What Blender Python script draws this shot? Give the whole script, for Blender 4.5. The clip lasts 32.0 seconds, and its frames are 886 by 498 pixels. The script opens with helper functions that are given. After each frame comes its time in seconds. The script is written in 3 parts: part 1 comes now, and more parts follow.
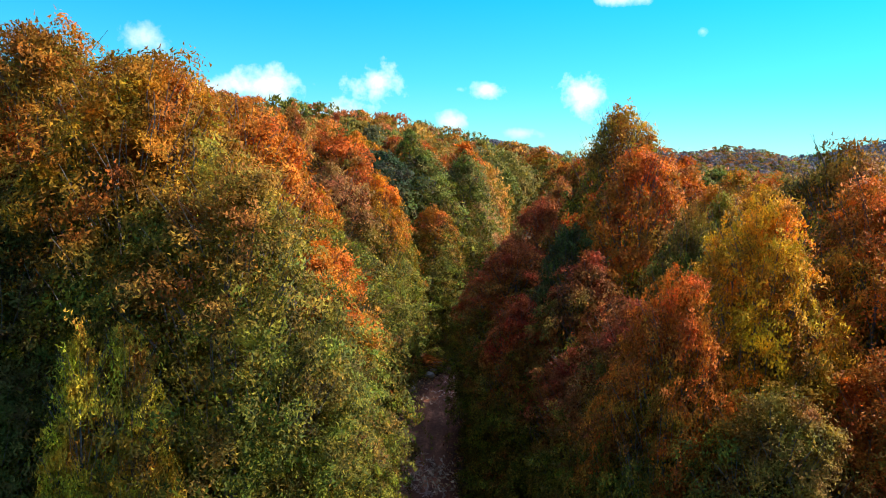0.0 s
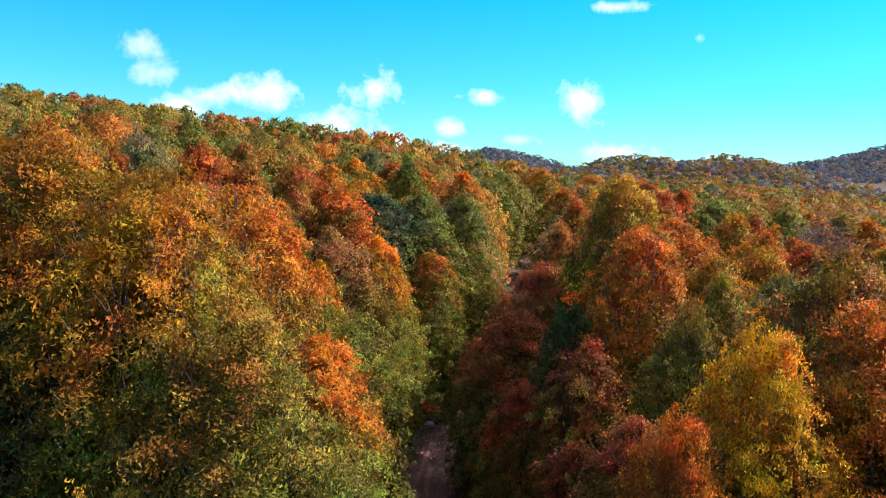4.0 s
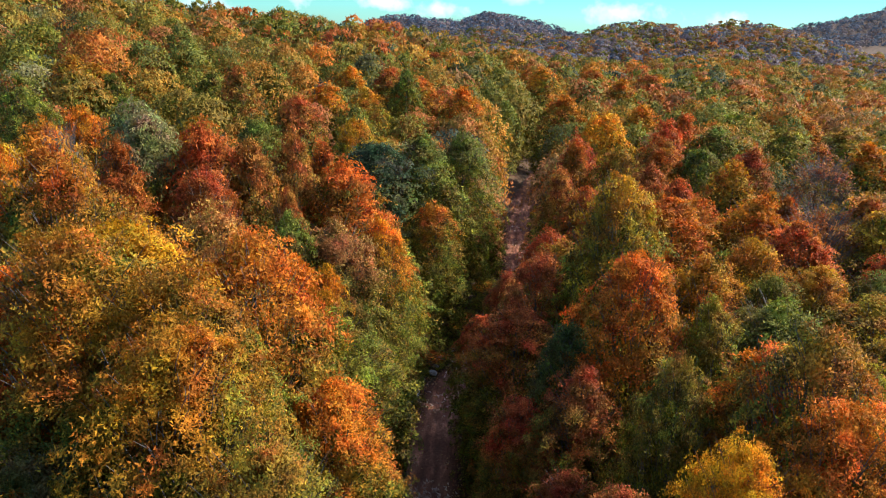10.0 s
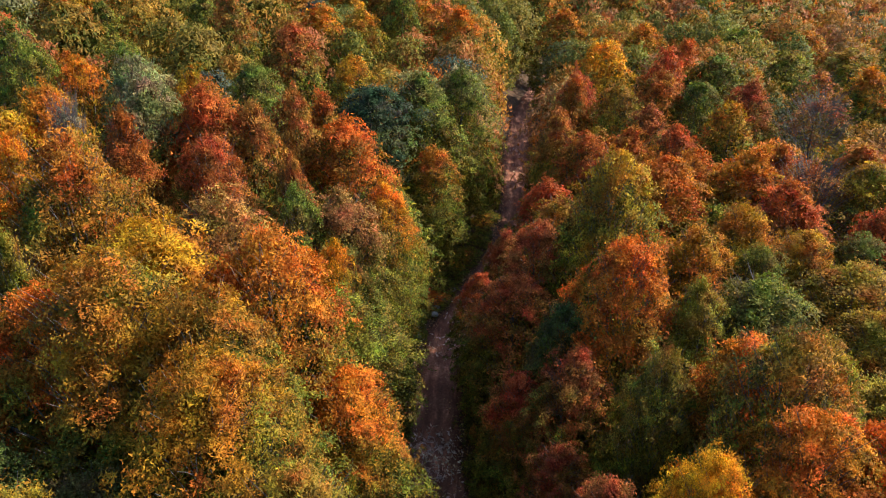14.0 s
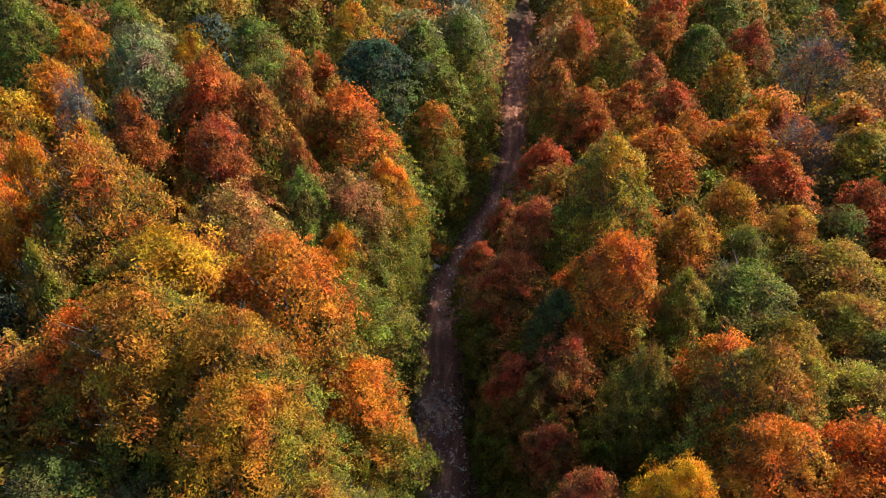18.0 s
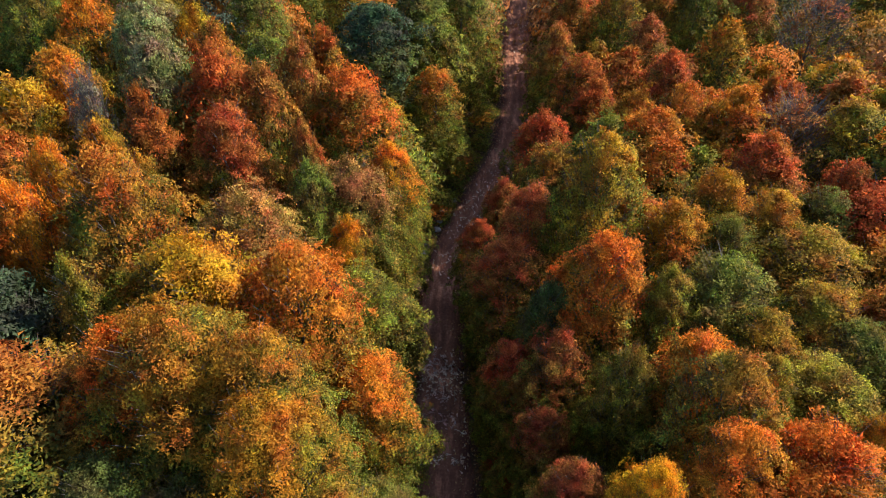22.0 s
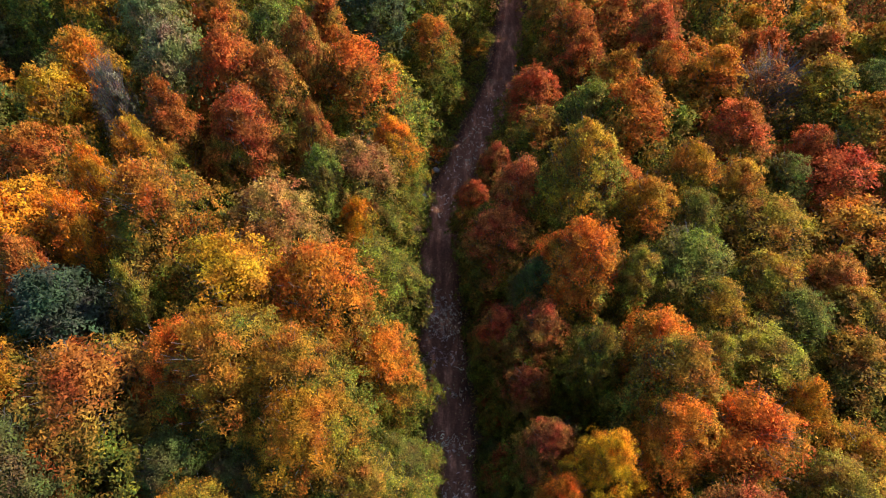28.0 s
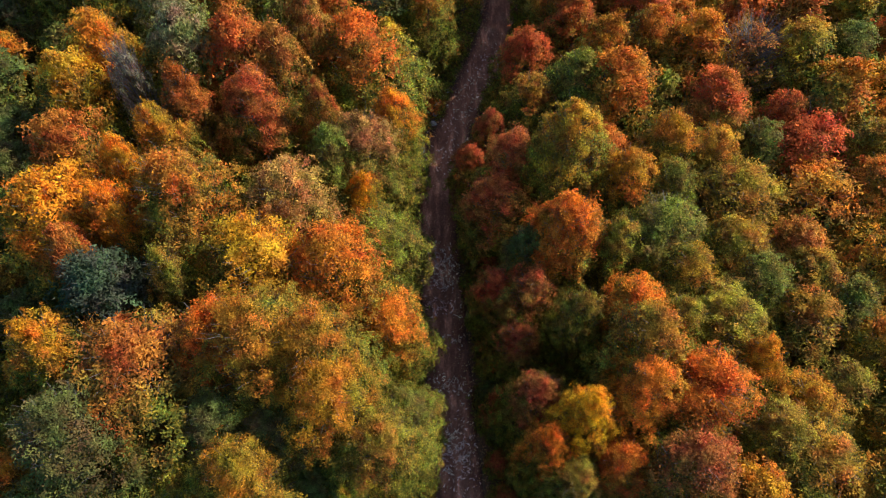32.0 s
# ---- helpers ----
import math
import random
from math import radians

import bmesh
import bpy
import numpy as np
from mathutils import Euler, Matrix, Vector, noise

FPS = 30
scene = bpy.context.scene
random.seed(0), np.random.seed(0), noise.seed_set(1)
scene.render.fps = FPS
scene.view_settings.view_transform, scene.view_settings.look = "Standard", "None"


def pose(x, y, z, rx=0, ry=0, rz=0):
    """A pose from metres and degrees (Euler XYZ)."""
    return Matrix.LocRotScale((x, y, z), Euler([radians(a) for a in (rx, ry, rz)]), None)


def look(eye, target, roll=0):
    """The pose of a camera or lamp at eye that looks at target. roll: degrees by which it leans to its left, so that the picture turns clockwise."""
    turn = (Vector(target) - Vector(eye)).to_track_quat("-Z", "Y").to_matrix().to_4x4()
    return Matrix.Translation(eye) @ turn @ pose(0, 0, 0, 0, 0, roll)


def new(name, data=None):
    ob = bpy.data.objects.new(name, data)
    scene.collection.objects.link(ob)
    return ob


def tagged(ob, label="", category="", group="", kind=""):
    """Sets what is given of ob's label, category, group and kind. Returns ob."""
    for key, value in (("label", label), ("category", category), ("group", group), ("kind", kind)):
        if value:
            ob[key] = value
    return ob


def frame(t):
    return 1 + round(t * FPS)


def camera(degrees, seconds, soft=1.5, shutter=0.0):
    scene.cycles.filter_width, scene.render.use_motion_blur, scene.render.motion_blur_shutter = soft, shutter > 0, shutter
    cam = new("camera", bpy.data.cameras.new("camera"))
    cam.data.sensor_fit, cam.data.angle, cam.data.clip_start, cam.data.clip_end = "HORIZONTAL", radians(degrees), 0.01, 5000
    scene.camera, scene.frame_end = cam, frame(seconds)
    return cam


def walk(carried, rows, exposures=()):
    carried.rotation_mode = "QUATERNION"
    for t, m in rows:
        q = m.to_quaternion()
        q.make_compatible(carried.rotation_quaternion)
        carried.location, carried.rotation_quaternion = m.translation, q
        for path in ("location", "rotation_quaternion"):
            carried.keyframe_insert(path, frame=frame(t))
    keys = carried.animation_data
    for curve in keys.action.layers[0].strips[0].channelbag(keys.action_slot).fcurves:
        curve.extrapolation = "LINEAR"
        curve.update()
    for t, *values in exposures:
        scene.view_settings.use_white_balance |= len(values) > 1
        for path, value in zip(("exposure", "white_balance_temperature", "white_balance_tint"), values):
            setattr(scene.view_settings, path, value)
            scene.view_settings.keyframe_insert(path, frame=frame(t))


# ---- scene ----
SECONDS = 32.0
cam = camera(63.97, SECONDS, soft=1.05)
PATH = [
    (0.0, look((1.591, -5.185, 17.655), (0.274, 24.526, 13.716), 2.35)),
    (1.0, look((1.550, -5.087, 18.371), (0.239, 24.629, 14.470), 2.29)),
    (2.0, look((1.507, -4.990, 19.117), (0.203, 24.741, 15.329), 2.24)),
    (3.0, look((1.460, -4.896, 19.947), (0.167, 24.859, 16.344), 2.18)),
    (4.0, look((1.409, -4.806, 21.013), (0.131, 24.944, 17.359), 2.13)),
    (5.0, look((1.350, -4.721, 22.394), (0.097, 24.956, 18.183), 2.07)),
    (6.0, look((1.283, -4.643, 23.770), (0.065, 24.898, 18.687), 2.02)),
    (7.0, look((1.206, -4.574, 24.854), (0.033, 24.792, 18.830), 1.96)),
    (8.0, look((1.116, -4.514, 25.876), (0.000, 24.636, 18.875), 1.91)),
    (9.0, look((1.014, -4.464, 27.092), (-0.033, 24.423, 19.067), 1.85)),
    (10.0, look((0.902, -4.420, 28.341), (-0.068, 24.162, 19.277), 1.80)),
    (11.0, look((0.784, -4.375, 29.441), (-0.103, 23.863, 19.351), 1.74)),
    (12.0, look((0.666, -4.325, 30.528), (-0.138, 23.525, 19.402), 1.69)),
    (13.0, look((0.551, -4.263, 31.758), (-0.172, 23.140, 19.570), 1.63)),
    (14.0, look((0.442, -4.184, 33.036), (-0.206, 22.738, 19.815), 1.57)),
    (15.0, look((0.346, -4.083, 34.255), (-0.238, 22.351, 20.080), 1.52)),
    (16.0, look((0.265, -3.953, 35.524), (-0.268, 21.968, 20.431), 1.46)),
    (17.0, look((0.203, -3.792, 36.937), (-0.292, 21.575, 20.927), 1.41)),
    (18.0, look((0.157, -3.600, 38.337), (-0.311, 21.204, 21.469), 1.35)),
    (19.0, look((0.123, -3.381, 39.577), (-0.327, 20.894, 21.955), 1.30)),
    (20.0, look((0.097, -3.139, 40.807), (-0.337, 20.596, 22.465), 1.24)),
    (21.0, look((0.076, -2.878, 42.193), (-0.343, 20.256, 23.098), 1.19)),
    (22.0, look((0.056, -2.600, 43.656), (-0.344, 19.903, 23.819), 1.13)),
    (23.0, look((0.032, -2.309, 45.110), (-0.344, 19.568, 24.586), 1.08)),
    (24.0, look((0.002, -2.009, 46.698), (-0.341, 19.188, 25.471), 1.02)),
    (25.0, look((-0.039, -1.703, 48.525), (-0.339, 18.699, 26.532), 0.97)),
    (26.0, look((-0.089, -1.392, 50.331), (-0.339, 18.186, 27.600), 0.91)),
    (27.0, look((-0.147, -1.076, 51.865), (-0.343, 17.748, 28.506), 0.86)),
    (28.0, look((-0.213, -0.757, 53.298), (-0.352, 17.330, 29.363), 0.80)),
    (29.0, look((-0.283, -0.434, 54.851), (-0.365, 16.852, 30.333), 0.75)),
    (30.0, look((-0.358, -0.110, 56.539), (-0.384, 16.319, 31.438), 0.69)),
    (31.0, look((-0.435, 0.216, 58.322), (-0.409, 15.757, 32.661), 0.64)),
    (32.0, look((-0.514, 0.542, 60.154), (-0.440, 15.172, 33.963), 0.58)),
]
walk(cam, PATH)

# ---- light ----
SUN_AZ, SUN_EL = 66.0, 41.0   # degrees to the right of the road's heading, degrees up
world = bpy.data.worlds.new("sky")
scene.world = world
world.use_nodes = True


def ramp_of(N, stops):
    r = N("ShaderNodeValToRGB")
    while len(r.color_ramp.elements) < len(stops):
        r.color_ramp.elements.new(0.5)
    for e, (p, c) in zip(r.color_ramp.elements, stops):
        e.position, e.color = p, (*c, 1)
    return r


def sky_nodes():
    nt = world.node_tree
    nt.nodes.clear()
    N, L = nt.nodes.new, nt.links.new
    out, bg = N("ShaderNodeOutputWorld"), N("ShaderNodeBackground")
    sky = N("ShaderNodeTexSky")
    sky.sky_type, sky.sun_disc = "NISHITA", False
    sky.sun_elevation, sky.sun_rotation = radians(SUN_EL), radians(SUN_AZ)
    sky.altitude, sky.air_density, sky.dust_density, sky.ozone_density = 600, 1.0, 0.3, 1.5
    hsv = N("ShaderNodeMix")
    hsv.data_type, hsv.blend_type = "RGBA", "MULTIPLY"
    hsv.inputs["Factor"].default_value = 1.0
    L(sky.outputs[0], hsv.inputs[6])
    coord = N("ShaderNodeTexCoord")
    # deep clear autumn blue above the hills, paler and milkier overhead
    split = N("ShaderNodeSeparateXYZ")
    L(coord.outputs["Generated"], split.inputs[0])
    tint = ramp_of(N, [(0.0, (0.15, 0.325, 0.40)), (0.10, (0.070, 0.350, 0.445)), (0.24, (0.010, 0.375, 0.475)), (0.34, (0.05, 0.385, 0.475)), (0.75, (0.95, 0.82, 0.80))])
    L(split.outputs["Z"], tint.inputs[0])
    double = N("ShaderNodeVectorMath")
    double.operation = "SCALE"
    double.inputs["Scale"].default_value = 2.0
    L(tint.outputs[0], double.inputs[0])
    L(double.outputs[0], hsv.inputs[7])
    warp = N("ShaderNodeTexNoise")
    warp.inputs["Scale"].default_value = 27.0
    warp.inputs["Detail"].default_value = 6.0
    warp.inputs["Roughness"].default_value = 0.62
    L(coord.outputs["Generated"], warp.inputs["Vector"])
    total = None

    def math_node(op, a, b=None, clamp=False):
        n = N("ShaderNodeMath")
        n.operation, n.use_clamp = op, clamp
        for i, v in enumerate((a, b)):
            if v is None:
                continue
            if isinstance(v, (int, float)):
                n.inputs[i].default_value = v
            else:
                L(v, n.inputs[i])
        return n.outputs[0]

    # puffs of fair-weather cloud: slope across, slope up, half width, half height, density
    for ax, up, hw, hh, dens in (
            (-0.475, 0.143, 0.033, 0.022, 0.60), (-0.459, 0.109, 0.036, 0.027, 0.60), (-0.300, 0.084, 0.063, 0.031, 0.95),
            (-0.379, 0.079, 0.042, 0.021, 0.80), (-0.421, 0.068, 0.036, 0.012, 0.80), (-0.141, 0.096, 0.048, 0.035, 1.00),
            (0.007, 0.091, 0.026, 0.014, 0.85), (-0.029, 0.091, 0.011, 0.006, 0.50), (0.141, 0.089, 0.044, 0.035, 1.00),
            (-0.037, 0.045, 0.026, 0.017, 0.80), (0.058, 0.035, 0.033, 0.009, 0.50), (-0.429, 0.055, 0.050, 0.031, 0.95),
            (-0.354, 0.039, 0.032, 0.021, 0.95), (-0.196, 0.046, 0.082, 0.028, 1.00), (-0.129, 0.027, 0.048, 0.015, 1.00),
            (-0.047, 0.019, 0.040, 0.014, 0.90), (0.195, 0.020, 0.062, 0.017, 0.90), (-0.361, 0.012, 0.053, 0.014, 0.80),
            (0.331, 0.014, 0.048, 0.014, 0.80), (0.178, 0.216, 0.048, 0.009, 0.70), (0.292, 0.179, 0.011, 0.010, 0.50)):
        centre = Vector((ax, 1.0, up)).normalized()
        n1 = N("ShaderNodeVectorMath")
        n1.operation = "SUBTRACT"
        L(coord.outputs["Generated"], n1.inputs[0])
        n1.inputs[1].default_value = centre
        n2 = N("ShaderNodeVectorMath")
        n2.operation = "MULTIPLY"
        L(n1.outputs[0], n2.inputs[0])
        n2.inputs[1].default_value = (1 / hw, 1 / hw, 1 / hh)
        n3 = N("ShaderNodeVectorMath")
        n3.operation = "LENGTH"
        L(n2.outputs[0], n3.inputs[0])
        body = math_node("SUBTRACT", 1.0, n3.outputs["Value"])
        ragged = math_node("ADD", body, math_node("MULTIPLY", math_node("SUBTRACT", warp.outputs["Fac"], 0.55), 2.5))
        soft_edge = math_node("MULTIPLY", math_node("MULTIPLY", ragged, 1.15, True), dens, True)
        total = soft_edge if total is None else math_node("MAXIMUM", total, soft_edge)
    cloud = N("ShaderNodeMix")
    cloud.data_type = "RGBA"
    L(total, cloud.inputs["Factor"])
    L(hsv.outputs[2], cloud.inputs[6])
    cloud.inputs[7].default_value = (5.8, 6.3, 6.7, 1)
    L(cloud.outputs[2], bg.inputs["Color"])
    bg.inputs["Strength"].default_value = 0.122
    L(bg.outputs[0], out.inputs["Surface"])


sky_nodes()
sun = new("sun", bpy.data.lights.new("sun", "SUN"))
sun.data.energy, sun.data.angle, sun.data.color = 4.8, radians(0.6), (1.0, 0.93, 0.82)
sun_way = Vector((math.sin(radians(SUN_AZ)) * math.cos(radians(SUN_EL)), math.cos(radians(SUN_AZ)) * math.cos(radians(SUN_EL)), math.sin(radians(SUN_EL))))
sun.matrix_world = look(sun_way * 300, (0, 0, 0))
scene.view_settings.exposure = 0.84


# ---- materials ----
def material(name):
    m = bpy.data.materials.new(name)
    m.use_nodes = True
    m.node_tree.nodes.clear()
    return m, m.node_tree.nodes.new, m.node_tree.links.new


def mix(N, L, kind, fac, a, b):
    n = N("ShaderNodeMix")
    n.data_type, n.blend_type = "RGBA", kind
    for sock, v in ((n.inputs["Factor"], fac), (n.inputs[6], a), (n.inputs[7], b)):
        if isinstance(v, (int, float)):
            sock.default_value = v
        elif isinstance(v, tuple):
            sock.default_value = (*v, 1)
        else:
            L(v, sock)
    return n.outputs[2]


def leaf_material(name, tint_from_mesh):
    """Leaves: the tree's own autumn colour on its upper, outer shoots, still green lower down, each spray its own shade."""
    m, N, L = material(name)
    geo = N("ShaderNodeNewGeometry")
    if tint_from_mesh:
        a = N("ShaderNodeAttribute")
        a.attribute_name = "tint"
        base, green = a.outputs["Color"], a.outputs["Alpha"]
    else:
        o = N("ShaderNodeObjectInfo")
        base, green = o.outputs["Color"], o.outputs["Alpha"]
    coord = N("ShaderNodeTexCoord")
    patch = N("ShaderNodeTexNoise")
    patch.inputs["Scale"].default_value = 0.42 if not tint_from_mesh else 0.2
    patch.inputs["Detail"].default_value = 3.0
    if tint_from_mesh:
        L(coord.outputs["Object"], patch.inputs["Vector"])
    else:
        shift = N("ShaderNodeVectorMath")
        shift.operation = "MULTIPLY_ADD"
        shift.inputs[1].default_value = (1, 1, 1)
        L(coord.outputs["Object"], shift.inputs[0])
        far_off = N("ShaderNodeVectorMath")
        far_off.operation = "SCALE"
        far_off.inputs[0].default_value = (31, 17, 23)
        L(o.outputs["Random"], far_off.inputs["Scale"])
        L(far_off.outputs[0], shift.inputs[2])
        L(shift.outputs[0], patch.inputs["Vector"])
    strong = N("ShaderNodeMath")
    strong.operation = "MULTIPLY_ADD"
    L(patch.outputs["Fac"], strong.inputs[0])
    strong.inputs[1].default_value, strong.inputs[2].default_value = 2.0, -0.5
    # share of leaves still green: by spray, by patch, and more of them low in the crown
    r1 = N("ShaderNodeMath")
    r1.operation = "MULTIPLY_ADD"
    L(geo.outputs["Random Per Island"], r1.inputs[0])
    r1.inputs[1].default_value = 0.30
    L(strong.outputs[0], r1.inputs[2])
    last = r1.outputs[0]
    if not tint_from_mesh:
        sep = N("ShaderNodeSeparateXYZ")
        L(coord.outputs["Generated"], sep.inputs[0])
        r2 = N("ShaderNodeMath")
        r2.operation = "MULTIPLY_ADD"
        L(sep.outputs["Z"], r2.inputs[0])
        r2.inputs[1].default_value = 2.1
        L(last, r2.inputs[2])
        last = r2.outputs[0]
    d = N("ShaderNodeMath")
    d.operation = "SUBTRACT"
    L(green, d.inputs[0])
    L(last, d.inputs[1])
    s = N("ShaderNodeMapRange")
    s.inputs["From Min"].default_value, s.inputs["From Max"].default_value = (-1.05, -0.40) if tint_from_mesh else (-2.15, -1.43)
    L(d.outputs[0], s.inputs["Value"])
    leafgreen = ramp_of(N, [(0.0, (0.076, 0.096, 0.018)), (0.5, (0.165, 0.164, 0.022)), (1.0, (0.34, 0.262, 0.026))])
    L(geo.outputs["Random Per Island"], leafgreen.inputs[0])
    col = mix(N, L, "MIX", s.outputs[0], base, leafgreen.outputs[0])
    shade = ramp_of(N, [(0.0, (0.78, 0.76, 0.74)), (0.5, (1.0, 1.0, 1.0)), (1.0, (1.22, 1.22, 1.2))] if tint_from_mesh else
                 [(0.0, (0.62, 0.58, 0.56)), (0.5, (1.0, 1.0, 1.0)), (0.9, (1.25, 1.25, 1.2)), (1.0, (1.4, 1.4, 1.4))])
    rnd = N("ShaderNodeMath")
    rnd.operation = "FRACT"
    k = N("ShaderNodeMath")
    k.operation = "MULTIPLY"
    L(geo.outputs["Random Per Island"], k.inputs[0])
    k.inputs[1].default_value = 17.31
    L(k.outputs[0], rnd.inputs[0])
    L(rnd.outputs[0], shade.inputs[0])
    col = mix(N, L, "MULTIPLY", 1.0, col, shade.outputs[0])
    # single leaves within a spray: flecks of tone and tilt
    fleck = N("ShaderNodeTexNoise")
    fleck.inputs["Scale"].default_value = 2.6 if tint_from_mesh else 6.5
    fleck.inputs["Detail"].default_value, fleck.inputs["Roughness"].default_value = 2.0, 0.7
    L(coord.outputs["Object"], fleck.inputs["Vector"])
    tone = ramp_of(N, [(0.30, (0.62, 0.62, 0.62)), (0.5, (0.97, 0.97, 0.97)), (0.68, (1.45, 1.43, 1.4))])
    L(fleck.outputs["Fac"], tone.inputs[0])
    col = mix(N, L, "MULTIPLY", 1.0, col, tone.outputs[0])
    # patchy tone whose dark end paints shadowed gaps between branch clusters
    bough = N("ShaderNodeTexNoise")
    bough.inputs["Scale"].default_value, bough.inputs["Detail"].default_value = 0.5 if tint_from_mesh else 1.3, 2.0
    L(coord.outputs["Object"], bough.inputs["Vector"])
    depth = ramp_of(N, [(0.34, (0.84, 0.82, 0.80)), (0.52, (1.0, 1.0, 1.0)), (0.66, (1.14, 1.15, 1.1))] if tint_from_mesh else
                    [(0.34, (0.50, 0.46, 0.44)), (0.52, (1.0, 1.0, 1.0)), (0.66, (1.34, 1.36, 1.25))])
    L(bough.outputs["Fac"], depth.inputs[0])
    col = mix(N, L, "MULTIPLY", 1.0, col, depth.outputs[0])
    # some boughs have gone redder, others stay yellower
    turn = N("ShaderNodeTexNoise")
    turn.inputs["Scale"].default_value, turn.inputs["Detail"].default_value = 0.3 if tint_from_mesh else 0.8, 1.5
    L(coord.outputs["Object"] if tint_from_mesh else shift.outputs[0], turn.inputs["Vector"])
    hue = ramp_of(N, [(0.32, (1.02, 0.86, 0.95)), (0.5, (1.0, 1.0, 1.0)), (0.68, (0.99, 1.12, 1.02))] if tint_from_mesh else
                  [(0.32, (1.04, 0.64, 0.9)), (0.5, (1.0, 1.0, 1.0)), (0.68, (0.98, 1.32, 1.05))])
    L(turn.outputs["Fac"], hue.inputs[0])
    col = mix(N, L, "MULTIPLY", 1.0, col, hue.outputs[0])
    p = N("ShaderNodeBsdfPrincipled")
    L(col, p.inputs["Base Color"])
    tilt = N("ShaderNodeBump")
    tilt.inputs["Strength"].default_value, tilt.inputs["Distance"].default_value = 0.5, 0.12 if not tint_from_mesh else 0.4
    L(fleck.outputs["Fac"], tilt.inputs["Height"])
    L(tilt.outputs[0], p.inputs["Normal"])
    p.inputs["Roughness"].default_value = 0.7
    p.inputs["Specular IOR Level"].default_value = 0.15
    tr = N("ShaderNodeBsdfTranslucent")
    L(col, tr.inputs["Color"])
    mx = N("ShaderNodeMixShader")
    mx.inputs[0].default_value = 0.34
    L(p.outputs[0], mx.inputs[1])
    L(tr.outputs[0], mx.inputs[2])
    out = N("ShaderNodeOutputMaterial")
    L(mx.outputs[0], out.inputs["Surface"])
    return m


def surface(name, stops, scale, rough, bump=0.3, fine=9.0, detail=8.0):
    """A rough natural surface with stains at a large and grain at a small scale."""
    m, N, L = material(name)
    coord = N("ShaderNodeTexCoord")
    big, small = N("ShaderNodeTexNoise"), N("ShaderNodeTexNoise")
    for n, sc in ((big, scale), (small, scale * fine)):
        n.inputs["Scale"].default_value, n.inputs["Detail"].default_value = sc, detail
        L(coord.outputs["Object"], n.inputs["Vector"])
    add = N("ShaderNodeMath")
    add.operation = "MULTIPLY_ADD"
    L(small.outputs["Fac"], add.inputs[0])
    add.inputs[1].default_value = 0.55
    half = N("ShaderNodeMath")
    half.operation = "MULTIPLY"
    L(big.outputs["Fac"], half.inputs[0])
    half.inputs[1].default_value = 0.5
    L(half.outputs[0], add.inputs[2])
    r = ramp_of(N, stops)
    L(add.outputs[0], r.inputs[0])
    p = N("ShaderNodeBsdfPrincipled")
    L(r.outputs[0], p.inputs["Base Color"])
    p.inputs["Roughness"].default_value = rough
    b = N("ShaderNodeBump")
    b.inputs["Strength"].default_value, b.inputs["Distance"].default_value = bump, 0.06
    L(small.outputs["Fac"], b.inputs["Height"])
    L(b.outputs[0], p.inputs["Normal"])
    out = N("ShaderNodeOutputMaterial")
    L(p.outputs[0], out.inputs["Surface"])
    return m


def road_material():
    """Reddish dirt: paler where wheels have packed it, darker with leaf litter at the edges."""
    m = surface("reddish_dirt", [(0.3, (0.135, 0.046, 0.024)), (0.5, (0.245, 0.092, 0.048)), (0.62, (0.32, 0.135, 0.074)), (0.8, (0.44, 0.26, 0.18))], 0.5, 0.95, 0.5, 11.0)
    N, L = m.node_tree.nodes.new, m.node_tree.links.new
    p = next(n for n in m.node_tree.nodes if n.type == "BSDF_PRINCIPLED")
    base = p.inputs["Base Color"].links[0].from_socket
    a = N("ShaderNodeAttribute")
    a.attribute_name = "across"
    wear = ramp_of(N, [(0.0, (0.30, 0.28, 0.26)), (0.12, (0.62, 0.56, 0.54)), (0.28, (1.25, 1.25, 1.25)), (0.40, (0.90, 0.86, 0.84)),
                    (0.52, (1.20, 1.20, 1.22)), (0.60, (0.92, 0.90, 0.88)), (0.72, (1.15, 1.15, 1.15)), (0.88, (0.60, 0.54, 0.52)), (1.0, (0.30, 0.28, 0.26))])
    wob = N("ShaderNodeTexNoise")
    wob.inputs["Scale"].default_value = 0.9
    c = N("ShaderNodeTexCoord")
    L(c.outputs["Object"], wob.inputs["Vector"])
    add = N("ShaderNodeMath")
    add.operation = "MULTIPLY_ADD"
    L(wob.outputs["Fac"], add.inputs[0])
    add.inputs[1].default_value = 0.16
    sub = N("ShaderNodeMath")
    sub.operation = "SUBTRACT"
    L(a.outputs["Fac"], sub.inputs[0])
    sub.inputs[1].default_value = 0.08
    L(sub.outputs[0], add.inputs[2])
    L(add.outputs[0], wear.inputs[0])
    # pale stretches in the dirt colour that stand in for streaks of sun
    longer = N("ShaderNodeMapping")
    longer.inputs["Scale"].default_value = (1.5, 0.33, 1.0)
    L(c.outputs["Object"], longer.inputs["Vector"])
    sun_streak = N("ShaderNodeTexNoise")
    sun_streak.inputs["Scale"].default_value, sun_streak.inputs["Detail"].default_value, sun_streak.inputs["Roughness"].default_value = 0.9, 5.0, 0.65
    L(longer.outputs[0], sun_streak.inputs["Vector"])
    pale = ramp_of(N, [(0.40, (0.68, 0.66, 0.64)), (0.54, (1.0, 1.0, 1.0)), (0.64, (2.1, 2.2, 2.25))])
    L(sun_streak.outputs["Fac"], pale.inputs[0])
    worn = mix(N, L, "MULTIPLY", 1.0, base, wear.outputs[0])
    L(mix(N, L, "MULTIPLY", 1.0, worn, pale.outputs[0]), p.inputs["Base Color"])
    return m


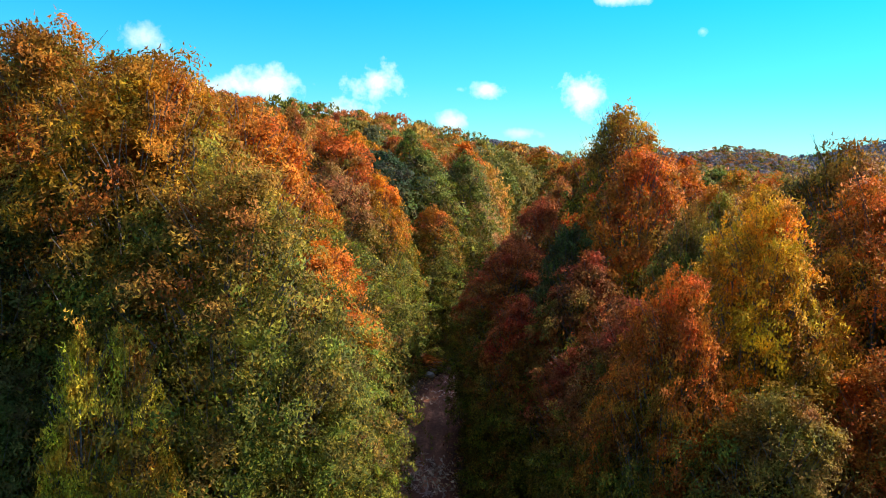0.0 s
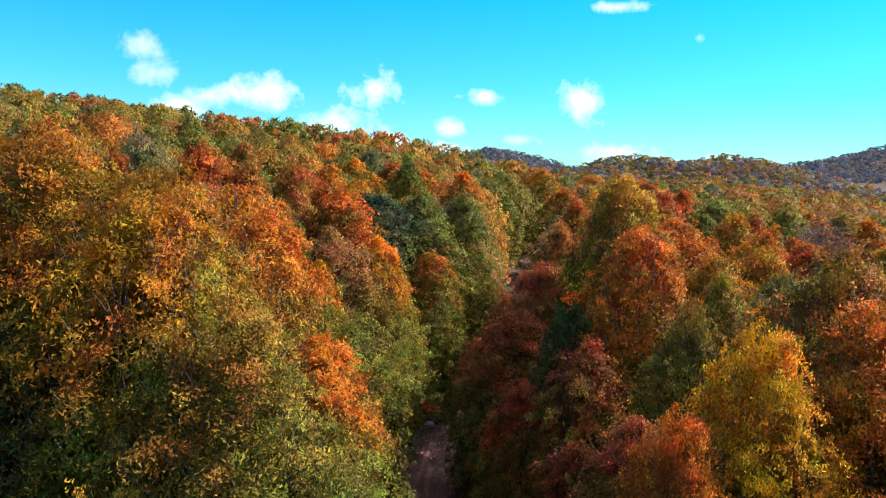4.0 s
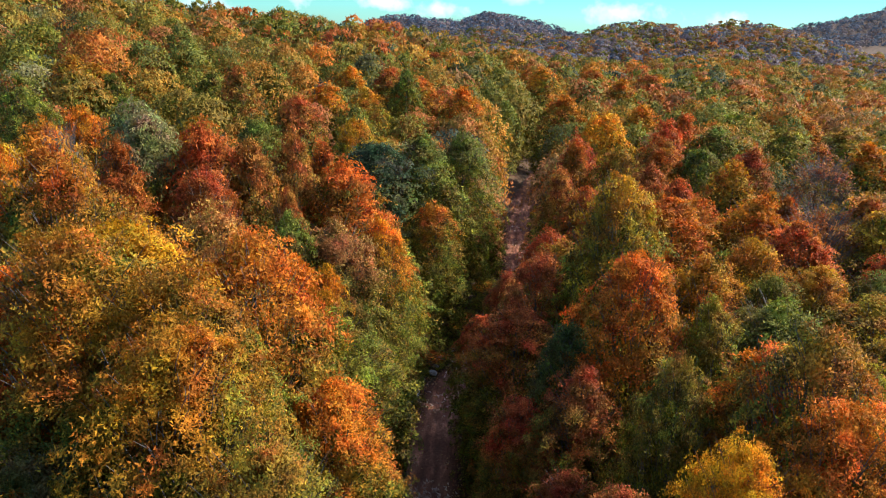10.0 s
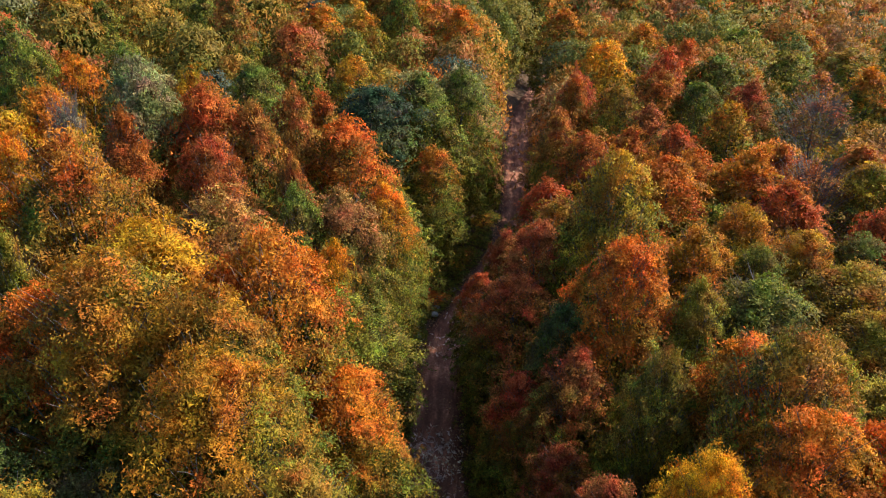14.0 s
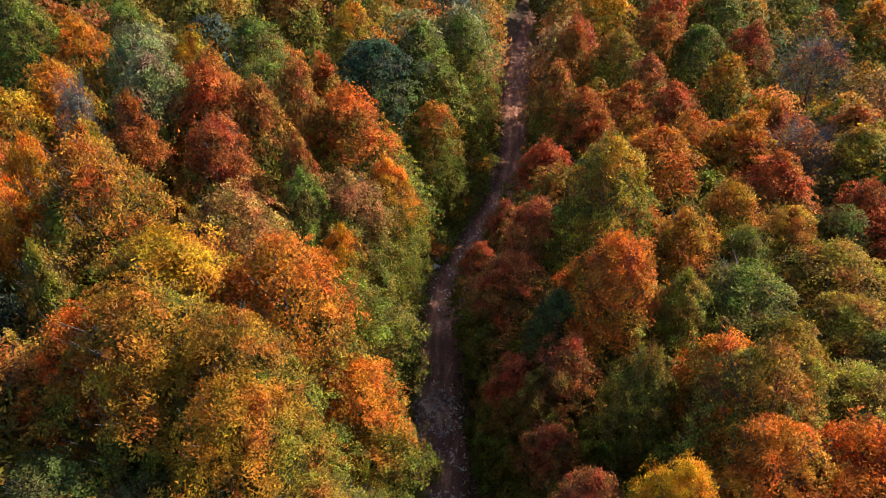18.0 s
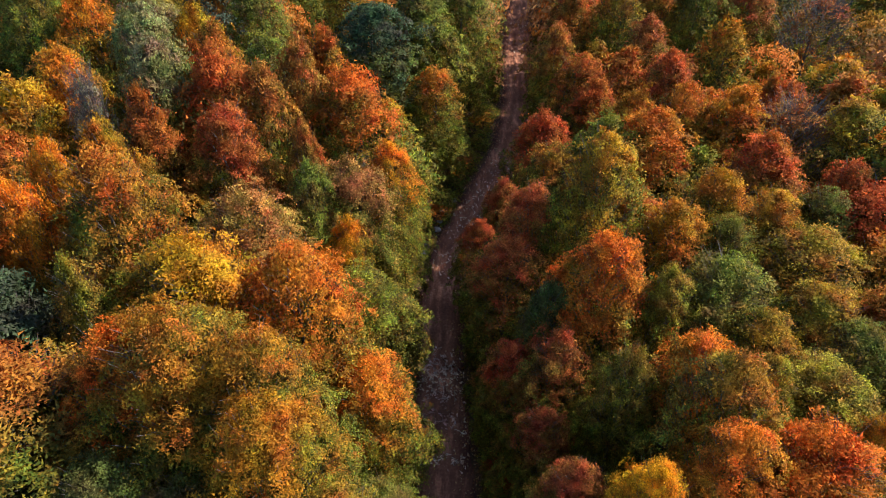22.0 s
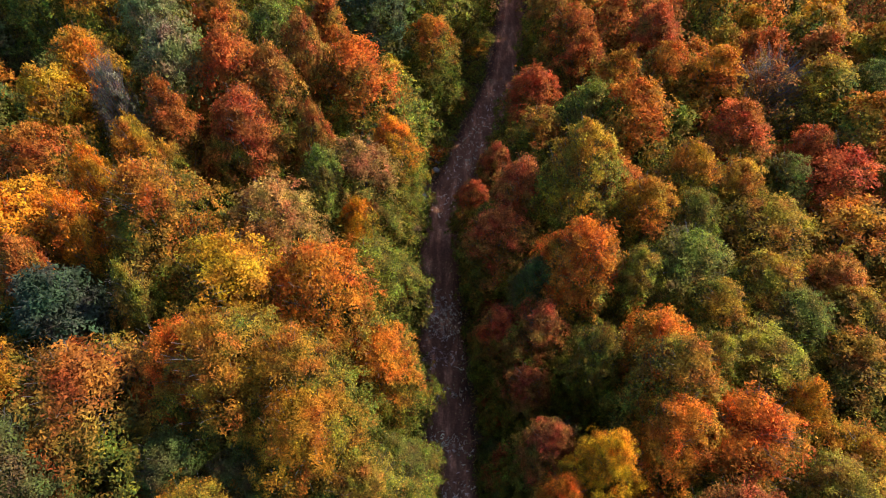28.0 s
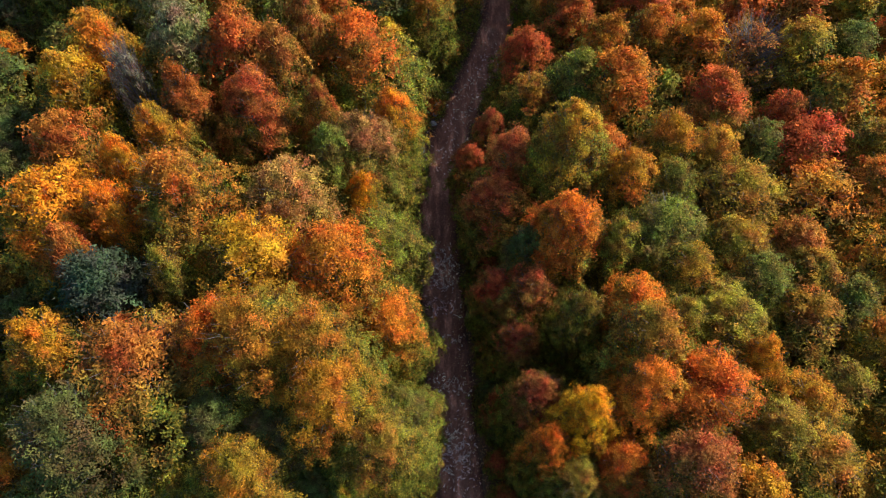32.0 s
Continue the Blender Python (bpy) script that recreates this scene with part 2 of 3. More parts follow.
LEAF = leaf_material("autumn_leaves", False)
WOODS = leaf_material("woodland_leaves", True)
BARK = surface("grey_bark", [(0.3, (0.04, 0.032, 0.026)), (0.55, (0.085, 0.070, 0.060)), (0.8, (0.15, 0.135, 0.12))], 1.4, 0.9, 0.6)
TWIG = surface("bare_twigs", [(0.3, (0.075, 0.058, 0.050)), (0.7, (0.165, 0.135, 0.122))], 1.0, 0.9, 0.1)
LITTER = surface("leaf_litter", [(0.3, (0.030, 0.018, 0.010)), (0.5, (0.075, 0.040, 0.018)), (0.62, (0.13, 0.062, 0.025)), (0.78, (0.20, 0.11, 0.05))], 0.35, 0.95, 0.6, 14.0)
DIRT = road_material()
STONE = surface("pale_stone", [(0.3, (0.16, 0.14, 0.12)), (0.6, (0.36, 0.32, 0.28)), (0.85, (0.55, 0.50, 0.45))], 1.2, 0.9, 0.5)


# ---- the lie of the land ----
def ease(v):
    v = np.clip(v, 0.0, 1.0)
    return v * v * (3 - 2 * v)


ROAD_Y = (-70, -30, 0, 13, 21, 28.5, 36.5, 45, 52, 57, 64, 72, 80, 95, 114, 135, 160)
ROAD_X = (5.6, 3.8, 1.9, 0.9, 0.25, -0.4, -1.0, -0.45, 1.9, 3.8, 6.0, 7.3, 7.6, 8.4, 10.5, 15.0, 24.0)


def road_x(y):
    k = np.linspace(-2.5, 2.5, 7)
    return np.mean([np.interp(np.asarray(y) + d, ROAD_Y, ROAD_X) for d in k], axis=0)


# crest distance, depth, and the crest's line across
HILLS = (
    (900, 190, (60, 120, 154, 182, 217, 245, 280, 320, 348, 384, 426, 476, 560), (-12, 1, 11, 16, 17, 15, 21, 29, 25, 16, 2, -17, -34)),
    (1500, 260, (-240, -127, -33, 24, 65, 124, 184, 225, 330), (12, 27, 22, 47, 39, 24, 3, -6, -20)),
    (2700, 500, (900, 1144, 1244, 1363, 1482, 1700, 2156), (-10, 33, 61, 92, 119, 165, 240)),)


def land(x, y):
    """Height of the ground: a hillside up to a ridge beyond the road, a side valley, and far hills."""
    x, y = np.asarray(x, float), np.asarray(y, float)
    s = -0.922 * x + 0.389 * y
    r = 0.95 * x - 0.25 * y
    z = 14 * ease((s - 27) / 88) + 0.1 * np.clip(s - 115, 0, 90) - 34 * ease((y - 185) / 250) * ease((s - 40) / 60) - 26 * ease((r - 20) / 220)
    for crest, deep, xs, zs in HILLS:
        w = np.exp(-((y - crest) / deep) ** 2)
        z = z * (1 - w) + w * np.interp(x, xs, zs)
    far = ease((np.hypot(x, y) - 200) / 500)
    z = z + far * (5.0 * np.sin(x / 61 + 1.3) * np.sin(y / 83) + 3.0 * np.sin(x / 23 + y / 37))
    return z


def mesh_object(name, verts, faces, mat, parent=None, smooth=False, kind="", label=""):
    me = bpy.data.meshes.new(name)
    me.from_pydata(verts, [], faces)
    me.materials.append(mat)
    if smooth:
        me.shade_smooth()
    ob = new(name, me)
    if parent:
        ob.parent = parent
    return tagged(ob, label=label, kind=kind)


def build_ground():
    a = np.linspace(-1, 1, 261)
    xs = 10 + 30 * np.sinh(a * 5.68)
    ys = 60 + 30 * np.sinh(a * 5.68)
    X, Y = np.meshgrid(xs, ys)
    Z = land(X, Y)
    rx = road_x(Y)
    d = np.abs(X - rx)
    near = np.exp(-((Y - 50) / 120) ** 2)
    Z = Z - 0.25 * np.exp(-(d / 2.6) ** 4) * near
    # cut bank beside the road
    Z = Z + 0.8 * near * np.exp(-((X - rx + 4.6) / 1.5) ** 2) + 0.35 * near * np.exp(-((X - rx - 4.4) / 1.3) ** 2)
    n = len(a)
    verts = np.stack([X.ravel(), Y.ravel(), Z.ravel()], 1).tolist()
    faces = [(j * n + i, j * n + i + 1, (j + 1) * n + i + 1, (j + 1) * n + i) for j in range(n - 1) for i in range(n - 1)]
    g = mesh_object("ground", verts, faces, LITTER, smooth=True)
    tagged(g, "forest floor of brown leaf litter over rolling hills", "ground", kind="structure")


def build_road():
    ys = np.arange(-60, 150, 0.6)
    cols = np.linspace(-2.05, 2.05, 23)
    rng = np.random.default_rng(5)
    verts, faces = [], []
    for y in ys:
        cx, slope = float(road_x(y)), float(road_x(y + 0.5) - road_x(y - 0.5))
        w = 1.0 + 0.05 * math.sin(y * 0.7) + 0.04 * math.sin(y * 1.9 + 1)
        for c in cols:
            x, yy = cx + c * w, y - c * slope
            z = float(land(x, yy)) + 0.02
            z += -0.07 * math.exp(-((abs(c) - 0.85) / 0.28) ** 2) + 0.05 * math.exp(-(c / 0.35) ** 2)
            z -= 0.16 * max(0.0, abs(c) - 1.75) / 0.3
            z += rng.normal(0, 0.010)
            verts.append((x, yy, z))
    m = len(cols)
    for j in range(len(ys) - 1):
        for i in range(m - 1):
            faces.append((j * m + i, j * m + i + 1, (j + 1) * m + i + 1, (j + 1) * m + i))
    r = mesh_object("road", verts, faces, DIRT, smooth=True)
    across = r.data.attributes.new("across", "FLOAT", "POINT")
    across.data.foreach_set("value", np.tile((cols + 2.05) / 4.1, len(ys)).astype(np.float32))
    tagged(r, "narrow unpaved forest road of reddish dirt with wheel ruts", "road", kind="structure")


# ---- trees ----
NOMINAL_H, NOMINAL_R = 17.0, 3.4


def profile(shape, u):
    """Half width of the crown at the share u of its height."""
    u = np.clip(u, 0, 1)
    low, power, blunt = {"dome": (0.40, 2.5, 0.62), "spire": (0.20, 1.55, 0.74), "cone": (0.05, 1.05, 0.9)}.get(shape, (0.34, 2.2, 0.64))
    up = np.maximum(0.0, 1 - np.maximum(0.0, (u - low) / (1.015 - low)) ** power) ** blunt
    return np.where(u > low, up, 0.78 + 0.22 * u / low)


def sprays(points, normals, size, rng, round_off=0.60):
    """One small bent leaf spray at each point, facing roughly along its normal."""
    n = len(points)
    nrm = normals + rng.normal(0, 0.5, (n, 3))
    nrm /= np.linalg.norm(nrm, axis=1)[:, None] + 1e-9
    # sprays point up and outwards along their twigs
    b = normals * 0.5 + np.array([0, 0, 0.75]) + rng.normal(0, 0.6, (n, 3))
    b -= nrm * np.sum(b * nrm, axis=1)[:, None]
    b /= np.linalg.norm(b, axis=1)[:, None] + 1e-9
    a = np.cross(nrm, b)
    L = size * rng.uniform(0.6, 1.35, n)[:, None]
    w = L * rng.uniform(0.16, 0.32, n)[:, None]
    tip = points + b * L * 0.6 + nrm * L * 0.1
    root = points - b * L * 0.4
    skew = b * L * rng.uniform(-0.3, 0.3, n)[:, None]
    corners = np.stack([tip, root - a * w - skew * 0.5, root + a * w + skew], 1)
    # the leaves of a spray lie at many angles: shade each as the rounded bough it is part of
    face = np.cross(corners[:, 1] - corners[:, 0], corners[:, 2] - corners[:, 0])
    face /= np.linalg.norm(face, axis=1)[:, None] + 1e-9
    face *= np.sign(np.sum(face * normals, axis=1))[:, None]
    soft = normals * round_off + face * (1 - round_off)
    soft /= np.linalg.norm(soft, axis=1)[:, None] + 1e-9
    turned = np.sum(np.cross(corners[:, 1] - corners[:, 0], corners[:, 2] - corners[:, 0]) * normals, axis=1) < 0
    corners[turned] = corners[turned][:, ::-1]
    return np.hstack([corners.reshape(-1, 3), np.repeat(soft, 3, axis=0)])


def crown_points(shape, h, r, base, count, rng, clusters=800, disc=0.36, rough=0.33, loose=0.9):
    """Points and normals of leaf sprays held in flat branchlets over the uneven outside of a crown."""
    u = 1 - rng.uniform(0.0, 1.0, clusters) ** 1.12
    ang = rng.uniform(0, 2 * math.pi, clusters)
    p1, p2, p3, p4 = rng.uniform(0, 6.28, 4)
    # a few main boughs make broad bulges and hollows, smaller ones break the outline
    swell = 1 + 0.13 * np.sin(ang + p1) + 0.12 * np.sin(3 * ang + 6 * u + p2) + 0.10 * np.sin(5 * ang - 11 * u + p3) + 0.07 * np.sin(9 * ang + 19 * u + p4)
    prof = profile(shape, u)
    R = prof * r * swell + rng.normal(0, rough, clusters) * (0.4 + 0.6 * prof) - np.abs(rng.normal(0, rough, clusters))
    R = np.maximum(R, 0.05)
    lift = rng.normal(0, rough * 1.2, clusters)
    C = np.stack([np.cos(ang) * R, np.sin(ang) * R, base + (h - base) * u * 0.985 + lift], 1)
    slope = (profile(shape, u - 0.03) - profile(shape, u + 0.03)) * r / (0.06 * (h - base))
    N0 = np.stack([np.cos(ang), np.sin(ang), np.clip(slope, 0.05, 3.0)], 1)
    N0 /= np.linalg.norm(N0, axis=1)[:, None]
    # branchlets lie fanned out: between the crown's own slope and level, each with its own tilt
    N1 = N0 * 0.8 + np.array([0, 0, 0.45]) + rng.normal(0, 0.42 * loose, (clusters, 3))
    N1 /= np.linalg.norm(N1, axis=1)[:, None]
    size = disc * rng.uniform(0.6, 1.45, clusters)
    k = rng.choice(clusters, count, p=size ** 2 / np.sum(size ** 2))
    way = N0 * 0.7 + rng.normal(0, 0.4, (clusters, 3))
    way -= N1 * np.sum(way * N1, axis=1)[:, None]
    way /= np.linalg.norm(way, axis=1)[:, None] + 1e-9
    side = np.cross(N1, way)
    a, b, c = rng.normal(0, 0.75, count), rng.normal(0, 0.46, count), rng.normal(0, 0.17, count)
    q = size[k][:, None]
    pts = C[k] + way[k] * (a[:, None] * q) + side[k] * (b[:, None] * q) + N1[k] * ((c - 0.18 * a * a)[:, None] * q)
    nor = N1[k] + rng.normal(0, 0.16, (count, 3))
    return pts, nor / (np.linalg.norm(nor, axis=1)[:, None] + 1e-9)


def leaf_mesh(name, verts, mat):
    """A mesh of separate leaf sprays, three corners each, with a place and a normal for every corner."""
    verts = np.asarray(verts, np.float32)
    n = len(verts) // 3
    me = bpy.data.meshes.new(name)
    me.vertices.add(3 * n)
    me.loops.add(3 * n)
    me.polygons.add(n)
    me.vertices.foreach_set("co", verts[:, :3].ravel())
    me.loops.foreach_set("vertex_index", np.arange(3 * n, dtype=np.int32))
    me.polygons.foreach_set("loop_start", np.arange(0, 3 * n, 3, dtype=np.int32))
    me.update(calc_edges=True)
    rounded = me.attributes.new("custom_normal", "FLOAT_VECTOR", "POINT")
    rounded.data.foreach_set("vector", verts[:, 3:].ravel())
    me.materials.append(mat)
    return me


def tube(verts, faces, path, radii, sides=6):
    start = len(verts)
    path = [Vector(p) for p in path]
    for i, p in enumerate(path):
        t = (path[min(i + 1, len(path) - 1)] - path[max(i - 1, 0)]).normalized()
        a = t.cross(Vector((0.31, 0.95, 0.05))).normalized()
        b = t.cross(a)
        for k in range(sides):
            q = 2 * math.pi * k / sides
            verts.append(tuple(p + (a * math.cos(q) + b * math.sin(q)) * radii[i]))
    for i in range(len(path) - 1):
        for k in range(sides):
            k2 = (k + 1) % sides
            faces.append((start + i * sides + k, start + i * sides + k2, start + (i + 1) * sides + k2, start + (i + 1) * sides + k))
    faces.append(tuple(start + (len(path) - 1) * sides + k for k in range(sides)))


def stem_mesh(h, r, seed, lean=0.5, limbs=7, sides=7):
    rng = np.random.default_rng(seed)
    verts, faces = [], []
    bend = rng.normal(0, lean, 2)
    axis = [(bend[0] * u * u, bend[1] * u * u, h * 0.93 * u - 0.3) for u in np.linspace(0, 1, 7)]
    tube(verts, faces, axis, [0.24 * (1 - 0.86 * u) * h / 17 + (0.10 if u == 0 else 0) for u in np.linspace(0, 1, 7)], sides)
    for i in range(limbs):
        u = 0.28 + 0.6 * i / limbs
        p = Vector((bend[0] * u * u, bend[1] * u * u, h * 0.93 * u - 0.3))
        a = i * 2.4 + rng.uniform(-0.4, 0.4)
        reach = r * 0.8 * (1.1 - u)
        q = p + Vector((math.cos(a) * reach, math.sin(a) * reach, h * 0.13))
        mid = p.lerp(q, 0.5) + Vector((0, 0, -0.25))
        tube(verts, faces, [p, mid, q], [0.10 * (1.15 - u), 0.07 * (1.15 - u), 0.02], 5)
    me = bpy.data.meshes.new("trunk")
    me.from_pydata(verts, [], faces)
    me.materials.append(BARK)
    me.shade_smooth()
    return me


def twig_mesh(shape, h, r, base, count, seed, poke=1.0):
    """Thin bare shoots that stand out of the crown."""
    rng = np.random.default_rng(seed)
    verts, faces = [], []
    for i in range(count):
        u = rng.uniform(0.3, 1.0) ** 0.5
        a = rng.uniform(0, 6.28)
        R = float(profile(shape, u)) * r * rng.uniform(0.5, 1.0)
        p = Vector((math.cos(a) * R * 0.75, math.sin(a) * R * 0.75, base + (h - base) * u * 0.93))
        way = Vector((math.cos(a) * 0.45 + rng.normal(0, 0.15), math.sin(a) * 0.45 + rng.normal(0, 0.15), 1.0)).normalized()
        q = p + way * rng.uniform(0.9, 1.9) * poke
        side = Vector((rng.normal(), rng.normal(), 0)).normalized() * 0.22
        tube(verts, faces, [p, p.lerp(q, 0.55) + side * 0.3, q + side], [0.018, 0.012, 0.005], 3)
    me = bpy.data.meshes.new("twig_tuft")
    me.from_pydata(verts, [], faces)
    me.materials.append(TWIG)
    return me


def crown_mesh(shape, h, r, base, count, size, seed, clusters=800, disc=0.36, inner=400, bare=False):
    rng = np.random.default_rng(seed)
    pts, nor = crown_points(shape, h, r, base, count, rng, clusters, disc)
    v = [sprays(pts, nor, size, rng)]
    if not bare:
        # older leaves on the limbs inside
        u = rng.uniform(0.02, 0.82, inner)
        a = rng.uniform(0, 6.28, inner)
        R = profile(shape, u) * r * rng.uniform(0.15, 0.55, inner)
        P = np.stack([np.cos(a) * R, np.sin(a) * R, base + (h - base) * u], 1)
        v.append(sprays(P, np.stack([np.cos(a), np.sin(a), 0.4 + 0 * a], 1), size * 1.3, rng))
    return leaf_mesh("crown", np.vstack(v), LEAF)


# leaf colour of the upper crown, and how far green leaves remain
PALETTE = {
    "red": ((0.54, 0.122, 0.030), 0.36), "crim": ((0.50, 0.100, 0.024), 0.40), "rust": ((0.50, 0.135, 0.022), 0.40), "orange": ((0.66, 0.205, 0.014), 0.44),
    "gold": ((0.56, 0.225, 0.016), 0.58), "yellow": ((0.84, 0.360, 0.016), 0.28), "crest": ((0.54, 0.185, 0.016), 0.56), "sage": ((0.300, 0.265, 0.100), 0.50),
    # deep: leaf green darkened to paint the shade on low and front trees
    "sunlime": ((0.60, 0.400, 0.040), 0.12), "flame": ((0.64, 0.165, 0.018), 0.46), "deep": ((0.110, 0.115, 0.030), 0.34),
    "russet": ((0.46, 0.115, 0.034), 0.44), "umber": ((0.45, 0.150, 0.032), 0.46), "olive": ((0.36, 0.235, 0.028), 0.70),
    "verd": ((0.300, 0.250, 0.030), 0.92), "verdtop": ((0.50, 0.270, 0.026), 0.78),
    "green": ((0.200, 0.190, 0.038), 0.86), "dark": ((0.072, 0.092, 0.044), 0.10), "tan": ((0.44, 0.190, 0.058), 0.44),
    "amber": ((0.54, 0.180, 0.016), 0.56), "ochre": ((0.50, 0.235, 0.022), 0.66), "pink": ((0.48, 0.158, 0.022), 0.56),
    # the last two tints are greyed and blued to paint distance haze
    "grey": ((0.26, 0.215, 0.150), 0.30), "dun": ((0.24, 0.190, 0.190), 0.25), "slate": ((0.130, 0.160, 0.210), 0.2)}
WORDS = {
    "crest": "tall broadleaf tree deep green below with an orange crest",
    "sunlime": "young conical tree with yellow-green leaves lightened as if in sun",
    "flame": "broadleaf tree in vivid orange-red autumn leaf",
    "deep": "broadleaf tree with its green darkened for the shade of taller trees",
    "russet": "low broadleaf tree with dark russet leaves beside the road",
    "crim": "broadleaf tree with bright crimson autumn leaves",
    "umber": "broadleaf tree turned dull brown with thinning leaves",
    "sage": "broadleaf tree with pale grey-green thinning leaves",
    "verd": "broadleaf tree still fresh green with a yellow tinge",
    "verdtop": "green broadleaf tree with yellowing top beside the road",
    "pink": "broad domed tree with pinkish brown top over gold leaves",
    "red": "broadleaf tree with deep red autumn leaves", "rust": "broadleaf tree turned rusty brown-orange",
    "orange": "broadleaf tree with bright orange autumn leaves", "gold": "broadleaf tree turning golden ochre over green",
    "yellow": "slender broadleaf tree in vivid golden yellow leaf", "olive": "broadleaf tree still mostly olive green",
    "green": "leafy green broadleaf tree not yet turned", "dark": "dense dark green tree among autumn trees",
    "amber": "broadleaf tree green below with an orange top", "ochre": "broadleaf tree green below with a golden top",
    "tan": "half-bare broadleaf tree with tan leaves and grey twigs", "grey": "nearly bare grey tree with pale sparse leaves"}

CLOSE, FINE, NEAR, MID, LOW = {}, {}, {}, {}, {}
FORMS = {"dome": 3, "oval": 4, "spire": 2, "cone": 1, "bare": 2}
for si, shape in enumerate(FORMS):
    form = "oval" if shape == "bare" else shape
    few = shape == "bare"
    for v in range(FORMS[shape]):
        seed = 100 * si + v
        for store, count, size, clusters, disc, limbs, twigs, k in (
                (FINE, 62000, 0.150, 950, 0.36, 7, 260, 0), (NEAR, 36000, 0.20, 820, 0.38, 5, 110, 20),
                (MID, 12500, 0.33, 600, 0.44, 3, 24, 40), (LOW, 3200, 0.58, 300, 0.62, 2, 4, 60)):
            store[shape, v] = (
                stem_mesh(NOMINAL_H, NOMINAL_R, seed + k, limbs=limbs),
                crown_mesh(form, NOMINAL_H, NOMINAL_R, 1.4, count // 4 if few else count, size, seed + k + 7, clusters // 2 if few else clusters, disc, count // 13, few),
                twig_mesh(form, NOMINAL_H, NOMINAL_R, 1.4, twigs * 5 if few else twigs, seed + k + 9, 1.5 if few else 1.0))
for form in ("dome", "oval", "cone"):
    for v in range(2 if form == "dome" else 1):
        CLOSE[form, v] = (stem_mesh(NOMINAL_H, NOMINAL_R, 301 + v, limbs=4), crown_mesh(form, NOMINAL_H, NOMINAL_R, 1.2, 120000, 0.112, 302 + v, 1400, 0.31, 6000),
                          twig_mesh(form, NOMINAL_H, NOMINAL_R, 1.4, 200, 303 + v))
PLACED = []
tree_rng = random.Random(11)


def tree(x, y, h, r, colour, shape, kinds=None):
    kinds = kinds or (FINE if y < 40 and -24 < x < 26 else NEAR if y < 75 else MID)
    v = tree_rng.randrange(FORMS[shape])
    if y < 19 and abs(x) < 16 and kinds in (FINE, NEAR) and (shape, 0) in CLOSE:
        kinds, v = CLOSE, v % 2 if shape == "dome" else 0
    stem, crown, twigs = kinds[shape, v]
    z = float(land(x, y))
    thing = new("tree")
    thing.matrix_basis = Matrix.LocRotScale((x, y, z), Euler((0, 0, tree_rng.uniform(0, 6.28))), (r / NOMINAL_R, r / NOMINAL_R, h / NOMINAL_H))
    tagged(thing, WORDS[colour], "tree", "forest trees")
    rgb, green = PALETTE[colour]
    k = tree_rng.uniform(0.85, 1.15)
    for name, me in (("trunk", stem), ("crown", crown), ("twig_tuft", twigs)):
        p = new(name, me)
        p.parent = thing
        if name == "twig_tuft":
            tagged(p, kind="stuff")
        if name == "crown":
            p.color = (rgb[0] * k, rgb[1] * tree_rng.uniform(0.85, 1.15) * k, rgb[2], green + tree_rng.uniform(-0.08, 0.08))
    PLACED.append((x, y, r))
    return thing


# the trees that can be told apart one by one
# the front pair of cones: yellow-green lightened to imitate sun on them
tree(-6.6, 9.0, 13.3, 1.7, "sunlime", "spire")
tree(-5.9, 9.5, 13.4, 1.8, "sunlime", "spire")
tree(-12.7, 9.8, 17.5, 3.7, "gold", "dome")
tree(-17.5, 10.0, 12.7, 3.3, "olive", "dome")
tree(-9.4, 10.2, 12.2, 2.6, "deep", "dome")
tree(8.6, 10.4, 12.5, 2.6, "olive", "dome")
tree(16.0, 10.8, 16.3, 3.6, "umber", "dome")
tree(25.0, 11.5, 14.0, 4.1, "ochre", "dome")
tree(11.8, 11.5, 13.2, 2.9, "flame", "oval")
tree(-4.3, 12.0, 16.9, 3.5, "verdtop", "dome")
tree(-23.9, 12.3, 18.6, 4.5, "deep", "dome")
tree(6.8, 12.4, 14.7, 2.0, "flame", "dome")
tree(-11.2, 12.6, 15.9, 3.3, "deep", "dome")
tree(22.4, 13.2, 14.7, 3.0, "olive", "dome")
tree(-15.5, 13.5, 15.7, 3.5, "deep", "dome")
tree(9.4, 14.0, 16.6, 2.5, "yellow", "dome")
tree(-7.6, 14.2, 19.5, 4.0, "crest", "dome")
tree(-3.0, 15.2, 12.2, 2.6, "green", "oval")
tree(25.9, 15.7, 12.3, 3.9, "gold", "dome")
tree(13.2, 15.7, 17.2, 3.3, "flame", "dome")
tree(17.7, 15.8, 16.6, 4.6, "flame", "oval")
tree(6.6, 16.2, 13.2, 2.6, "russet", "oval")
tree(-20.6, 16.5, 18.7, 5.8, "pink", "dome")
tree(-8.7, 17.2, 20.0, 4.1, "crest", "dome")
tree(28.8, 17.5, 12.3, 3.4, "olive", "oval")
tree(-12.6, 17.8, 20.9, 4.6, "crest", "dome")
tree(-26.8, 17.8, 18.8, 3.2, "gold", "oval")
tree(-15.6, 18.4, 19.1, 3.6, "flame", "dome")
tree(22.4, 18.7, 14.4, 2.5, "gold", "oval")
tree(13.6, 19.0, 18.3, 3.5, "ochre", "dome")
tree(-10.8, 20.7, 17.6, 2.5, "ochre", "oval")
tree(16.5, 20.9, 16.1, 2.5, "olive", "oval")
tree(5.6, 21.5, 10.2, 2.4, "russet", "oval")
tree(9.7, 21.7, 15.6, 2.2, "olive", "dome")
tree(13.4, 21.9, 16.1, 3.3, "flame", "dome")
tree(-4.5, 22.0, 13.9, 3.4, "flame", "dome")
tree(-24.1, 22.0, 19.2, 5.2, "dark", "spire")
